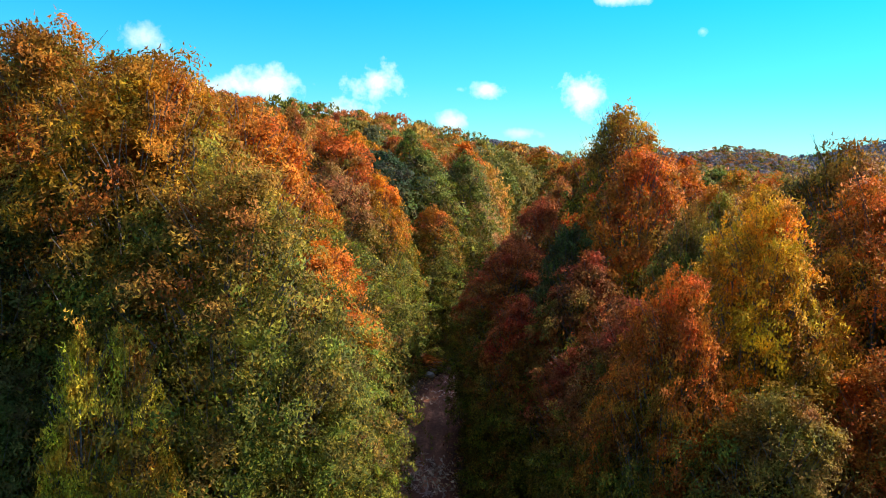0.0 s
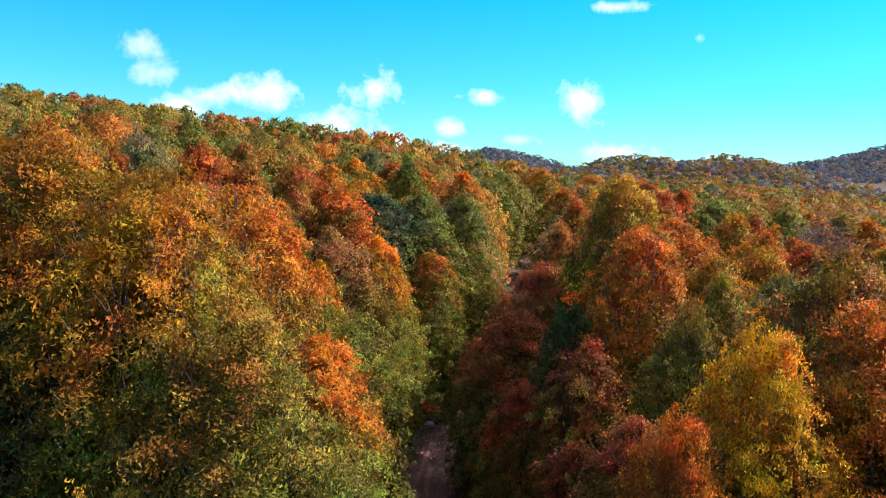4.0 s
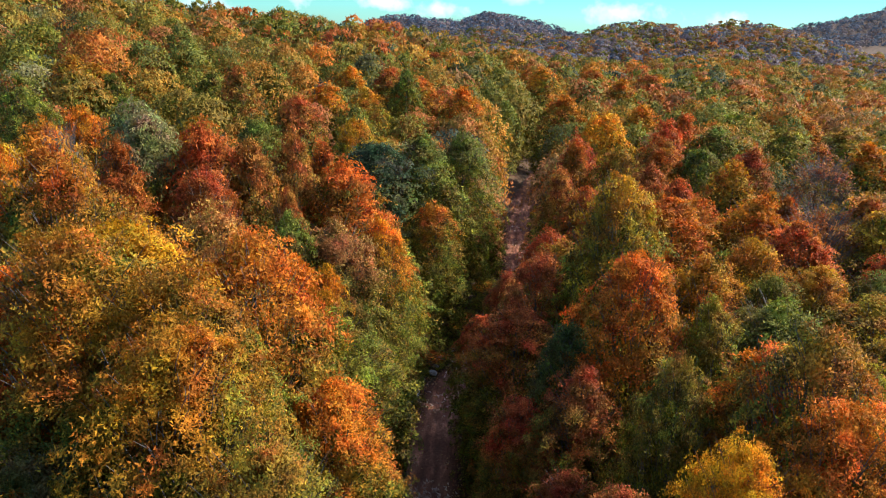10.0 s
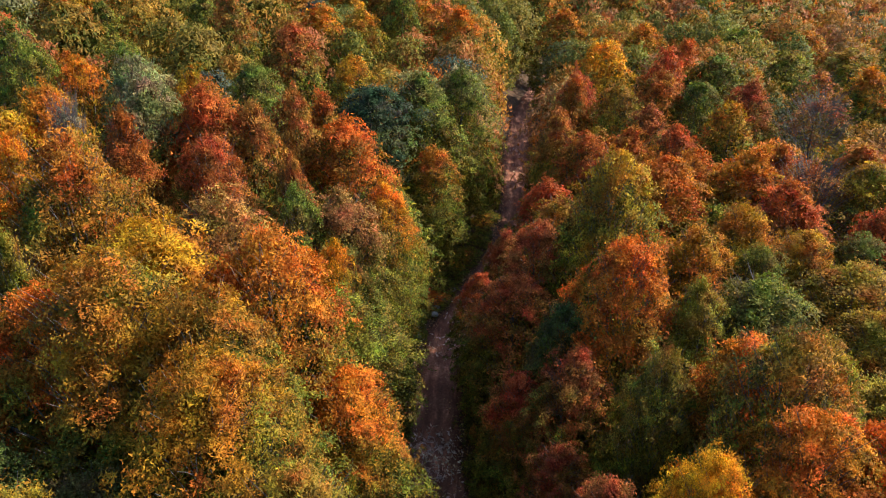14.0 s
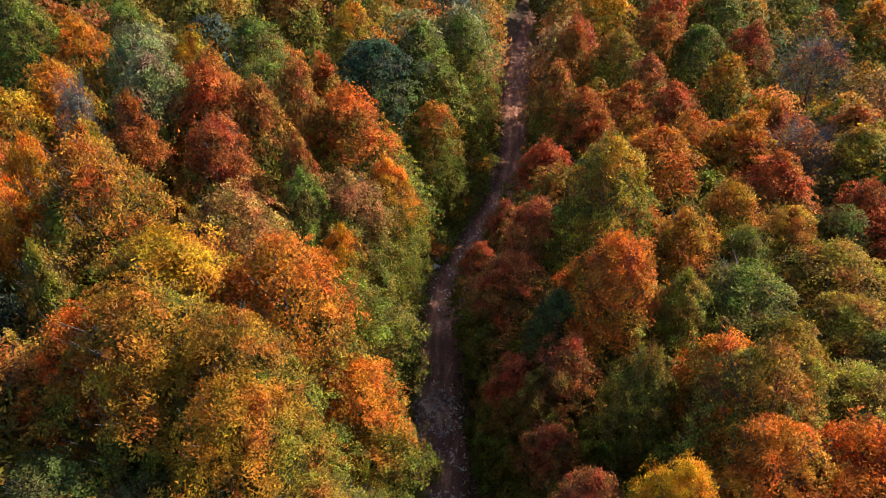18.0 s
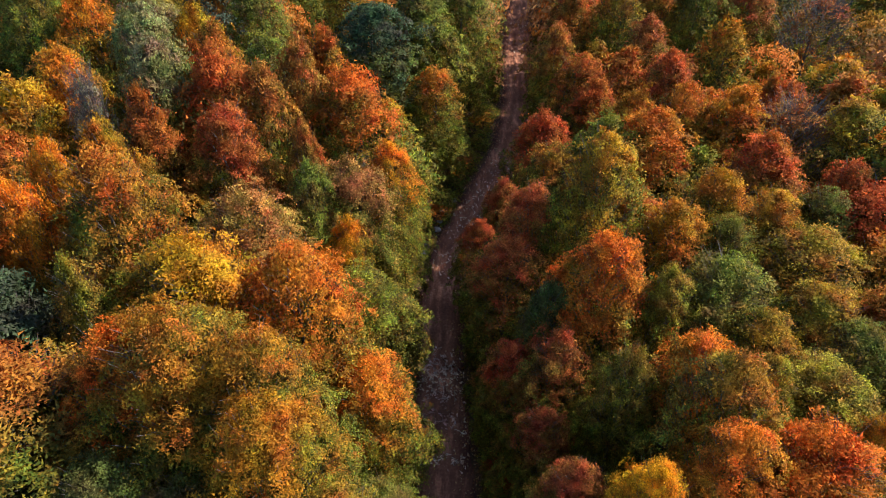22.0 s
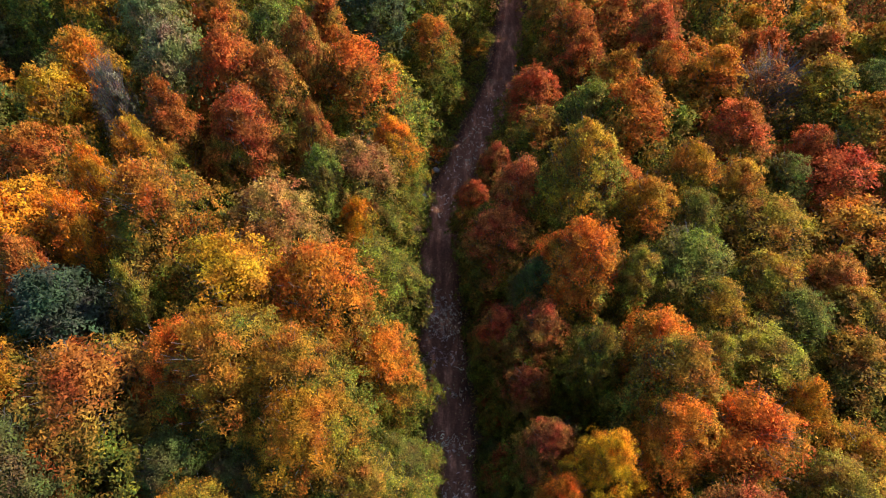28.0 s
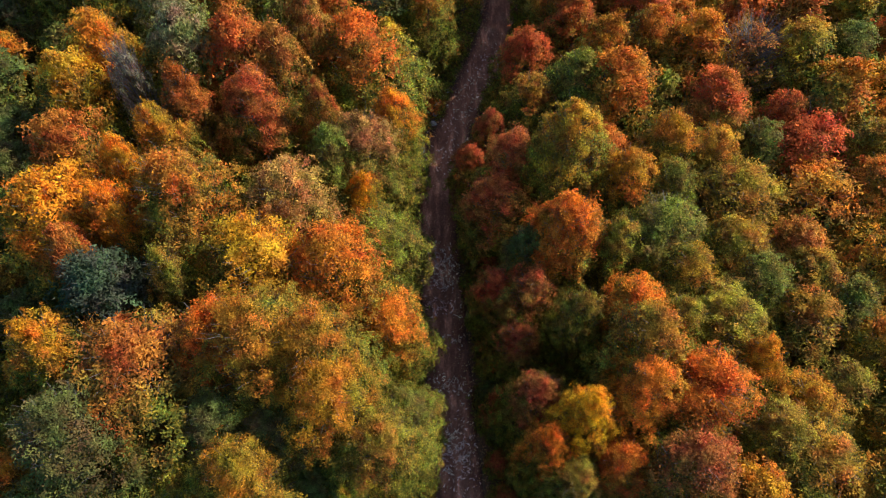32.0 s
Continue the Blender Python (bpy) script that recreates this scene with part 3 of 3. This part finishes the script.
tree(27.2, 22.1, 13.4, 3.9, "ochre", "oval")
tree(20.5, 22.1, 14.1, 3.8, "olive", "dome")
tree(-19.4, 23.0, 19.3, 2.7, "olive", "spire")
tree(30.4, 23.5, 13.4, 3.5, "green", "oval")
tree(-13.4, 24.1, 19.5, 4.9, "gold", "dome")
tree(-26.1, 24.1, 19.6, 2.6, "rust", "oval")
tree(-8.4, 24.2, 19.3, 4.1, "flame", "dome")
tree(6.5, 24.6, 13.4, 2.8, "russet", "oval")
tree(24.0, 25.0, 14.0, 3.3, "green", "dome")
tree(3.8, 25.4, 11.4, 2.2, "russet", "oval")
tree(28.7, 25.6, 13.2, 3.6, "ochre", "dome")
tree(18.4, 25.9, 14.2, 3.3, "ochre", "dome")
tree(-23.8, 27.1, 20.6, 2.8, "orange", "oval")
tree(12.8, 27.5, 15.9, 2.6, "olive", "oval")
tree(6.1, 27.5, 14.5, 2.5, "deep", "oval")
tree(9.1, 27.6, 18.1, 3.6, "flame", "oval")
tree(-28.1, 27.7, 19.9, 4.5, "orange", "dome")
tree(22.7, 27.8, 14.3, 3.9, "ochre", "oval")
tree(-19.1, 28.3, 21.7, 4.4, "amber", "dome")
tree(-5.7, 28.3, 13.8, 4.0, "verd", "dome")
tree(27.6, 28.4, 13.6, 3.5, "umber", "oval")
tree(16.9, 29.1, 15.4, 4.4, "green", "dome")
tree(-12.1, 29.7, 18.7, 4.2, "tan", "dome")
tree(-23.3, 30.8, 21.0, 2.4, "orange", "oval")
tree(-6.7, 32.2, 15.0, 2.0, "orange", "oval")
tree(30.1, 32.6, 14.3, 4.9, "amber", "dome")
tree(17.9, 32.8, 15.5, 2.7, "verd", "dome")
tree(23.7, 32.9, 14.5, 4.7, "ochre", "dome")
tree(-28.5, 33.0, 19.7, 3.5, "rust", "dome")
tree(3.9, 33.1, 12.8, 3.4, "russet", "dome")
tree(14.4, 33.4, 16.1, 3.7, "amber", "oval")
tree(-21.9, 34.1, 20.4, 2.8, "amber", "oval")
tree(9.3, 34.6, 20.3, 3.7, "ochre", "oval")
tree(-9.4, 35.0, 17.2, 2.7, "green", "oval")
tree(5.6, 36.1, 15.2, 2.9, "russet", "oval")
tree(-7.0, 36.6, 16.4, 3.8, "tan", "oval")
tree(22.2, 36.6, 14.8, 3.6, "ochre", "oval")
tree(18.3, 36.9, 16.4, 3.5, "gold", "oval")
tree(26.4, 37.9, 14.3, 3.0, "green", "dome")
tree(-20.8, 38.0, 20.2, 3.5, "rust", "spire")
tree(30.5, 38.1, 14.8, 4.6, "crim", "dome")
tree(-15.5, 38.6, 19.1, 3.7, "red", "oval")
tree(2.2, 39.0, 9.9, 1.9, "russet", "dome")
tree(-29.7, 39.1, 19.3, 3.7, "gold", "oval")
tree(-10.6, 39.3, 17.7, 1.9, "umber", "oval")
tree(-4.8, 39.7, 15.9, 2.8, "orange", "oval")
tree(-25.2, 39.8, 20.0, 2.1, "grey", "bare")
tree(29.0, 40.5, 15.1, 2.8, "crim", "oval")
tree(3.7, 41.0, 12.2, 2.0, "russet", "oval")
tree(22.8, 41.5, 16.1, 4.0, "crim", "oval")
tree(14.9, 42.6, 17.4, 4.3, "amber", "dome")
tree(-28.2, 42.9, 19.8, 4.0, "gold", "oval")
tree(-17.2, 42.9, 21.1, 4.3, "rust", "oval")
tree(-14.0, 42.9, 19.9, 3.5, "umber", "oval")
tree(-21.5, 43.0, 21.0, 4.1, "sage", "oval")
tree(7.7, 43.0, 14.2, 3.2, "ochre", "oval")
tree(11.6, 43.8, 16.1, 3.8, "verd", "oval")
tree(-8.2, 45.6, 18.5, 4.5, "flame", "oval")
tree(-12.1, 46.6, 20.1, 2.7, "umber", "oval")
tree(27.1, 47.4, 16.0, 4.1, "umber", "bare")
tree(31.7, 47.8, 15.8, 4.2, "ochre", "dome")
tree(22.8, 48.2, 16.2, 4.5, "orange", "oval")
tree(36.4, 48.2, 15.5, 3.8, "green", "oval")
tree(-24.4, 48.8, 20.6, 3.5, "sage", "dome")
tree(14.7, 48.8, 15.5, 3.3, "amber", "oval")
tree(18.7, 49.8, 15.9, 3.3, "flame", "oval")
tree(-15.2, 50.0, 18.5, 3.3, "green", "dome")
tree(7.6, 50.1, 12.7, 3.3, "crim", "oval")
tree(-19.8, 50.7, 18.5, 3.8, "rust", "oval")
tree(-11.0, 52.0, 18.5, 3.3, "flame", "spire")
tree(12.2, 52.9, 14.4, 3.4, "rust", "oval")
tree(-30.9, 53.0, 18.5, 3.3, "orange", "dome")
tree(-35.4, 53.5, 18.5, 3.4, "verd", "dome")
tree(-25.5, 54.0, 18.5, 3.5, "sage", "dome")
tree(-22.2, 54.2, 18.5, 3.3, "gold", "oval")
tree(18.4, 54.6, 16.1, 3.3, "red", "oval")
tree(11.2, 56.1, 15.0, 3.3, "rust", "dome")
tree(-2.1, 57.0, 12.9, 3.1, "amber", "oval")
tree(-39.0, 57.8, 18.5, 3.3, "green", "dome")
tree(-29.4, 58.2, 18.5, 3.3, "green", "dome")
tree(-18.6, 59.4, 18.5, 3.6, "green", "dome")
tree(-7.8, 59.6, 17.5, 4.9, "dark", "dome")
tree(9.4, 61.4, 15.4, 2.6, "umber", "oval")
tree(18.2, 62.8, 15.7, 3.5, "umber", "oval")
tree(-4.0, 65.0, 17.5, 4.6, "green", "oval")
tree(11.6, 67.4, 17.3, 3.3, "rust", "spire")
tree(16.3, 67.8, 16.7, 3.4, "ochre", "dome")
tree(-11.1, 68.3, 18.1, 3.7, "gold", "oval")
tree(0.3, 69.6, 17.4, 3.7, "green", "oval")
tree(37.8, 70.0, 15.5, 5.0, "umber", "bare")
tree(12.1, 70.6, 17.1, 3.0, "red", "oval")
tree(25.5, 72.2, 16.2, 3.6, "green", "dome")
tree(31.5, 73.1, 16.1, 3.8, "red", "oval")
tree(22.3, 74.5, 16.6, 4.1, "rust", "oval")
tree(42.1, 80.8, 15.9, 4.2, "umber", "bare")
tree(24.2, 81.4, 17.9, 3.3, "red", "oval")
tree(-47.1, 81.5, 15.1, 3.8, "gold", "oval")
tree(-42.7, 81.9, 14.1, 3.3, "green", "oval")
tree(-20.2, 82.8, 16.6, 4.0, "umber", "oval")
tree(30.8, 83.1, 17.2, 4.1, "green", "dome")
tree(17.4, 83.4, 18.5, 3.9, "yellow", "dome")
tree(-46.0, 84.5, 13.9, 3.9, "gold", "oval")
tree(27.3, 85.6, 18.1, 3.3, "rust", "oval")
tree(-28.9, 86.5, 17.5, 3.3, "umber", "oval")
tree(51.3, 86.8, 15.3, 4.1, "orange", "oval")
tree(-33.5, 90.2, 15.1, 3.3, "green", "oval")
tree(42.8, 92.1, 16.3, 4.1, "olive", "dome")
tree(-19.4, 96.6, 16.2, 4.0, "orange", "dome")
tree(-14.2, 98.8, 16.2, 4.1, "gold", "dome")
tree(54.7, 99.7, 15.7, 5.2, "ochre", "dome")
tree(-0.5, 101.4, 18.5, 4.1, "orange", "oval")
tree(26.8, 104.8, 17.2, 4.4, "orange", "oval")
tree(-9.4, 108.6, 18.5, 3.3, "green", "oval")
tree(-31.2, 110.5, 14.4, 3.7, "green", "oval")
tree(45.6, 116.7, 15.5, 5.1, "verd", "dome")
tree(-19.7, 117.4, 15.4, 3.6, "orange", "oval")
tree(-8.8, 118.1, 16.4, 5.0, "orange", "dome")
tree(56.9, 118.9, 14.8, 5.0, "orange", "dome")
tree(-49.1, 119.2, 11.3, 5.2, "green", "dome")
tree(17.1, 121.8, 16.7, 5.0, "amber", "oval")
tree(3.4, 122.9, 13.8, 3.7, "green", "oval")
tree(-14.0, 125.4, 15.6, 4.5, "rust", "oval")
tree(57.8, 133.2, 15.0, 5.1, "gold", "oval")
tree(15.4, 149.5, 18.5, 5.3, "orange", "oval")
tree(33.4, 155.8, 17.6, 4.8, "orange", "oval")
tree(-8.7, 177.5, 12.9, 5.3, "umber", "oval")
tree(31.6, 184.0, 17.0, 5.6, "rust", "oval")
tree(46.5, 185.8, 17.1, 5.7, "rust", "oval")
tree(16.3, 214.5, 13.2, 5.8, "amber", "oval")


# the forest between and behind them
def free(x, y, gap):
    return all((x - a) ** 2 + (y - b) ** 2 > (gap * (0.55 + 0.45 * q / 3.0)) ** 2 for a, b, q in PLACED)


MIXTURE = ["orange"] * 3 + ["rust"] * 3 + ["gold"] * 5 + ["amber"] * 4 + ["ochre"] * 4 + ["umber"] * 4 + ["olive"] * 8 + ["green"] * 8 + ["deep"] * 3 + ["verd"] * 2 + ["tan"] * 2 + ["sage"] * 1 + ["dark"] * 2


def fill_forest(limit):
    rng = random.Random(23)
    made = 0
    spots = []
    for _ in range(13000):
        y = rng.uniform(-4, 138)
        spots.append((y, rng.uniform(-0.66 * y - 24, 0.66 * y + 24)))
    for y, x in sorted(spots):
        r = rng.uniform(2.7, 3.9) if x < 12 else rng.uniform(3.1, 4.3)
        if abs(x - float(road_x(y))) < 2.6 + 0.5 * r or (y < 18 and abs(x) < 16) or (20 < y < 37 and 0 < x - float(road_x(y)) < 7.5) or (37 < y < 72 and abs(x - float(road_x(y))) < 7.0) or not free(x, y, 3.6):
            continue
        h = rng.uniform(10.0, 13.0) if x < 12 and y < 60 else rng.uniform(12.5, 17.0)
        colour = rng.choice(MIXTURE if y > 70 else ["olive", "amber", "deep", "green", "ochre", "umber"] if x < 12 else ["orange", "gold", "amber", "ochre", "rust", "gold", "verd"])
        shape = "bare" if colour == "grey" else rng.choice(["oval", "oval", "dome", "spire"])
        tree(x, y, h, r, colour, shape, (FINE if y < 22 and abs(x) < 14 else NEAR) if y < 40 else MID)
        made += 1
        if made >= limit:
            break
    return y


FILLED_TO = fill_forest(134)


def young_trees(limit):
    """Saplings in the gaps under the canopy."""
    rng = random.Random(29)
    spots = []
    for _ in range(6000):
        y = rng.uniform(-2, 80)
        spots.append((y, rng.uniform(-0.66 * y - 22, 0.66 * y + 22)))
    made, taken = 0, []
    for y, x in sorted(spots):
        r = rng.uniform(1.5, 2.3)
        if abs(x - float(road_x(y))) < 2.5 + 0.6 * r or (y < 17 and abs(x) < 15) or (37 < y < 72 and abs(x - float(road_x(y))) < 6.0):
            continue
        if not free(x, y, 2.7) or any((x - a) ** 2 + (y - b) ** 2 < 5.5 for a, b in taken):
            continue
        taken.append((x, y))
        thing = tree(x, y, rng.uniform(4.5, 8.5), r, rng.choice(["russet", "deep", "russet"] if y < 40 and 0 < x - float(road_x(y)) < 7.5 else ["green", "olive", "green", "olive", "gold", "rust"]), rng.choice(["oval", "dome", "cone"]), LOW if y > 40 else MID)
        PLACED.pop()
        thing.name = "sapling"
        tagged(thing, "young tree in the shade below taller trees", "young tree", "saplings")
        made += 1
        if made >= limit:
            return


young_trees(290)


def shrub(x, y, h, r, colour):
    """A low bush of the undergrowth."""
    thing = new("shrub")
    thing.matrix_basis = Matrix.LocRotScale((x, y, float(land(x, y)) - 0.15 * h), Euler((0, 0, tree_rng.uniform(0, 6.28))), (r / NOMINAL_R, r / NOMINAL_R, h / NOMINAL_H))
    tagged(thing, SHRUB_WORDS[colour], "shrub", "undergrowth")
    rgb, green = PALETTE[colour]
    stem, crown, _ = (NEAR if y < 24 else LOW)["dome", tree_rng.randrange(3)]
    for name, me in (("stem", stem), ("foliage", crown)):
        p = new(name, me)
        p.parent = thing
        if name == "foliage":
            p.color = (*rgb, green + tree_rng.uniform(-0.1, 0.2))


SHRUB_WORDS = {"russet": "dark russet red bush beside the dirt road", "deep": "green bush darkened for the shade beside the road", "green": "leafy green roadside bush", "olive": "olive green bush beside the dirt road", "rust": "reddish brown bush beside the dirt road", "gold": "yellowing bush at the forest edge"}


def undergrowth():
    rng = random.Random(31)
    for y in np.arange(9, 92, 2.1):
        for side in (-1, 1):
            r = rng.uniform(1.0, 1.7)
            x = float(road_x(y)) + side * (2.35 + r * 0.75 + rng.uniform(0, 0.5))
            shrub(x, float(y) + rng.uniform(-0.7, 0.7), rng.uniform(0.9, 1.8) if 36 < y < 72 else rng.uniform(1.8, 4.2), r, rng.choice(["russet", "deep", "rust", "russet", "deep"] if side > 0 and y < 45 else ["green", "olive", "rust", "gold", "olive"]))


undergrowth()


def far_woods(name, label, spots, per_tree, size, seed, wider=1.0):
    """Distant woodland: crowns of leaf clumps, each tree its own colour, in one body."""
    rng = np.random.default_rng(seed)
    verts, tints, count = [], [], 0
    forms = []
    for k in range(6):
        pts, nor = crown_points(("dome", "dome", "oval")[k % 3], 1.0, 0.26, 0.05, per_tree, np.random.default_rng(seed + k), max(24, per_tree // 8), 0.042, 0.014, 0.30)
        forms.append((pts, nor))
    for x, y, h in spots:
        pts, nor = forms[rng.integers(6)]
        a = rng.uniform(0, 6.28)
        c, s = math.cos(a), math.sin(a)
        spin = np.array([[c, -s, 0], [s, c, 0], [0, 0, 1]])
        wide = rng.uniform(0.85, 1.3) * wider
        P = (pts * np.array([h * wide, h * wide, h])) @ spin.T + np.array([x, y, float(land(x, y))])
        verts.append(sprays(P, nor @ spin.T, size * h / 15, rng, 0.82))
        colour = MIXTURE[rng.integers(len(MIXTURE))]
        rgb, green = PALETTE[colour]
        k = rng.uniform(0.72, 1.25)
        # a touch of blue goes into every tint as haze
        tints.append(np.tile([rgb[0] * k, rgb[1] * k, rgb[2] * k + 0.016, green - 0.73], (len(P) * 3, 1)))
        count += len(P)
    me = leaf_mesh(name, np.vstack(verts), WOODS)
    tint = me.color_attributes.new("tint", "FLOAT_COLOR", "POINT")
    tint.data.foreach_set("color", np.vstack(tints).astype(np.float32).ravel())
    tagged(new(name, me), label, "woodland", kind="stuff")


def spots_between(y0, y1, spacing, slope0, slope1, seed):
    rng = np.random.default_rng(seed)
    got = []
    for y in np.arange(y0, y1, spacing * 0.9):
        for x in np.arange(slope0 * y, slope1 * y, spacing):
            px, py = x + rng.uniform(-0.45, 0.45) * spacing, y + rng.uniform(-0.45, 0.45) * spacing
            if py < FILLED_TO and abs(px) < 0.72 * py + 16 or (py < 130 and not free(px, py, 4.6)):
                continue
            if py < 165 and abs(px - float(road_x(py))) < 4.5:
                continue
            got.append((px, py, rng.uniform(10.5, 14.0) if py < 75 else rng.uniform(11.5, 16.5)))
    return got


far_woods("woodland_behind", "autumn woodland along the road behind the nearer trees", spots_between(FILLED_TO - 4, 140, 6.2, -0.80, 0.80, 3), 3000, 0.52, 40, 1.15)
far_woods("woodland_slope", "autumn woodland covering the hillside beyond the road", spots_between(140, 400, 7.0, -0.80, 0.80, 6), 800, 0.98, 41, 1.25)
rear = [(x, y, h) for x, y, h in ((p + q % 3 * 1.3 - 70, q * 5.6 - 88 + p % 4 * 0.9, 13.0 + (p * 7 + q * 3) % 5) for p in range(0, 141, 6) for q in range(15)) if abs(x - float(road_x(y))) > 6.5]
far_woods("woodland_rear", "autumn woodland on both sides of the road", rear, 420, 0.85, 45, 1.15)
# from here outward greyed tints carry the haze in the leaf colour
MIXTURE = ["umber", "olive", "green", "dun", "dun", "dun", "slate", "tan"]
far_woods("woodland_hills", "distant wooded hills in autumn colours greyed for haze", spots_between(400, 1250, 13.0, -0.05, 0.92, 4), 270, 2.1, 42, 1.9)
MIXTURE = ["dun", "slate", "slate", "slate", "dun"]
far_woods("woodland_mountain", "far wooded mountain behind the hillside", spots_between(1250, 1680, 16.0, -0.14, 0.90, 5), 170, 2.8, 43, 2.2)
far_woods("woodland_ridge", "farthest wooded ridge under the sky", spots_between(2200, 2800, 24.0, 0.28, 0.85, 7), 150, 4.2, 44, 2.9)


def fallen_leaves():
    """Dropped leaves along the verges and thinly over the road."""
    rng = np.random.default_rng(77)
    n = 14000
    y = rng.uniform(5, 110, n)
    side = np.where(rng.random(n) < 0.5, -1, 1)
    off = side * np.clip(2.3 + rng.normal(0, 0.75, n), 0.1, 5)
    x = road_x(y) + off
    z = land(x, y) + 0.06 + 0.8 * np.exp(-((x - road_x(y) + 4.6) / 1.5) ** 2) * np.exp(-((y - 50) / 120) ** 2)
    P = np.stack([x, y, z], 1)
    nor = rng.normal(0, 0.25, (n, 3)) + np.array([0, 0, 1.0])
    me = leaf_mesh("fallen_leaves", sprays(P, nor, 0.16, rng), WOODS)
    warm = np.array([[0.42, 0.20, 0.08, -1], [0.50, 0.30, 0.12, -1], [0.34, 0.12, 0.05, -1], [0.55, 0.40, 0.22, -1]])
    tint = me.color_attributes.new("tint", "FLOAT_COLOR", "POINT")
    tint.data.foreach_set("color", np.repeat(warm[rng.integers(4, size=n)], 3, axis=0).astype(np.float32).ravel())
    tagged(new("fallen_leaves", me), "dry fallen leaves on the verges of the dirt road", "leaves", kind="stuff")


def sun_patches():
    """Patches of pale leaf flecks that paint sun dapples onto the shaded road."""
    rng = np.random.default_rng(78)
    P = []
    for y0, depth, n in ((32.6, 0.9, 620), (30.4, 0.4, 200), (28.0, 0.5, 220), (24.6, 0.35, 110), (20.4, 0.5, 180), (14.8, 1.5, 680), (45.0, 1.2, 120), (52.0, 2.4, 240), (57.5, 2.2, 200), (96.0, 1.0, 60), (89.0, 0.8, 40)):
        y = rng.normal(y0, depth, n)
        x = road_x(y) + rng.normal(0, 0.95, n)
        keep = (np.abs(x - road_x(y)) < 1.9) & (np.sin(x * 7 + y0) * np.sin(y * 5 + x * 3) > -0.25)
        x, y = x[keep], y[keep]
        P.append(np.stack([x, y, land(x, y) + 0.075 + 0 * x], 1))
    P = np.vstack(P)
    nor = rng.normal(0, 0.3, (len(P), 3)) + np.array([0, 0, 1.0])
    me = leaf_mesh("leaf_drift", sprays(P, nor, 0.30, rng), WOODS)
    tint = me.color_attributes.new("tint", "FLOAT_COLOR", "POINT")
    # tints light enough to imitate sunlit dirt
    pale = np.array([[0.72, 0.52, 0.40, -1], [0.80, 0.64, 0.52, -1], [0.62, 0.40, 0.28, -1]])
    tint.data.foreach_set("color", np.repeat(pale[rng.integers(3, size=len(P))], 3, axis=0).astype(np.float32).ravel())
    tagged(new("leaf_drift", me), "pale leaf flecks standing in for sunlit patches on the road", "leaves", kind="stuff")


def boulder(x, y, size, seed):
    bm = bmesh.new()
    bmesh.ops.create_icosphere(bm, subdivisions=3, radius=size)
    for v in bm.verts:
        n = noise.noise(v.co * (1.3 / size) + Vector((seed, 0, 0)))
        v.co *= 1 + 0.35 * n
        v.co.z *= 0.62
    me = bpy.data.meshes.new("boulder")
    bm.to_mesh(me)
    bm.free()
    me.materials.append(STONE)
    ob = new("boulder", me)
    ob.matrix_basis = pose(x, y, float(land(x, y)) + 0.12 * size + BANK, 0, 0, 40 * seed)
    tagged(ob, "pale weathered stone lying on the roadside bank", "stone", "bank stones")


BANK = 0.25
for i, (dx, y, size) in enumerate(((-2.6, 45.8, 0.42), (-2.9, 47.0, 0.30), (-2.5, 49.4, 0.36), (-2.7, 50.6, 0.26), (-3.0, 52.2, 0.45), (-2.5, 44.2, 0.25), (-2.6, 54.0, 0.30))):
    boulder(float(road_x(y)) + dx, y, size, i + 1)

fallen_leaves()
sun_patches()
build_ground()
build_road()
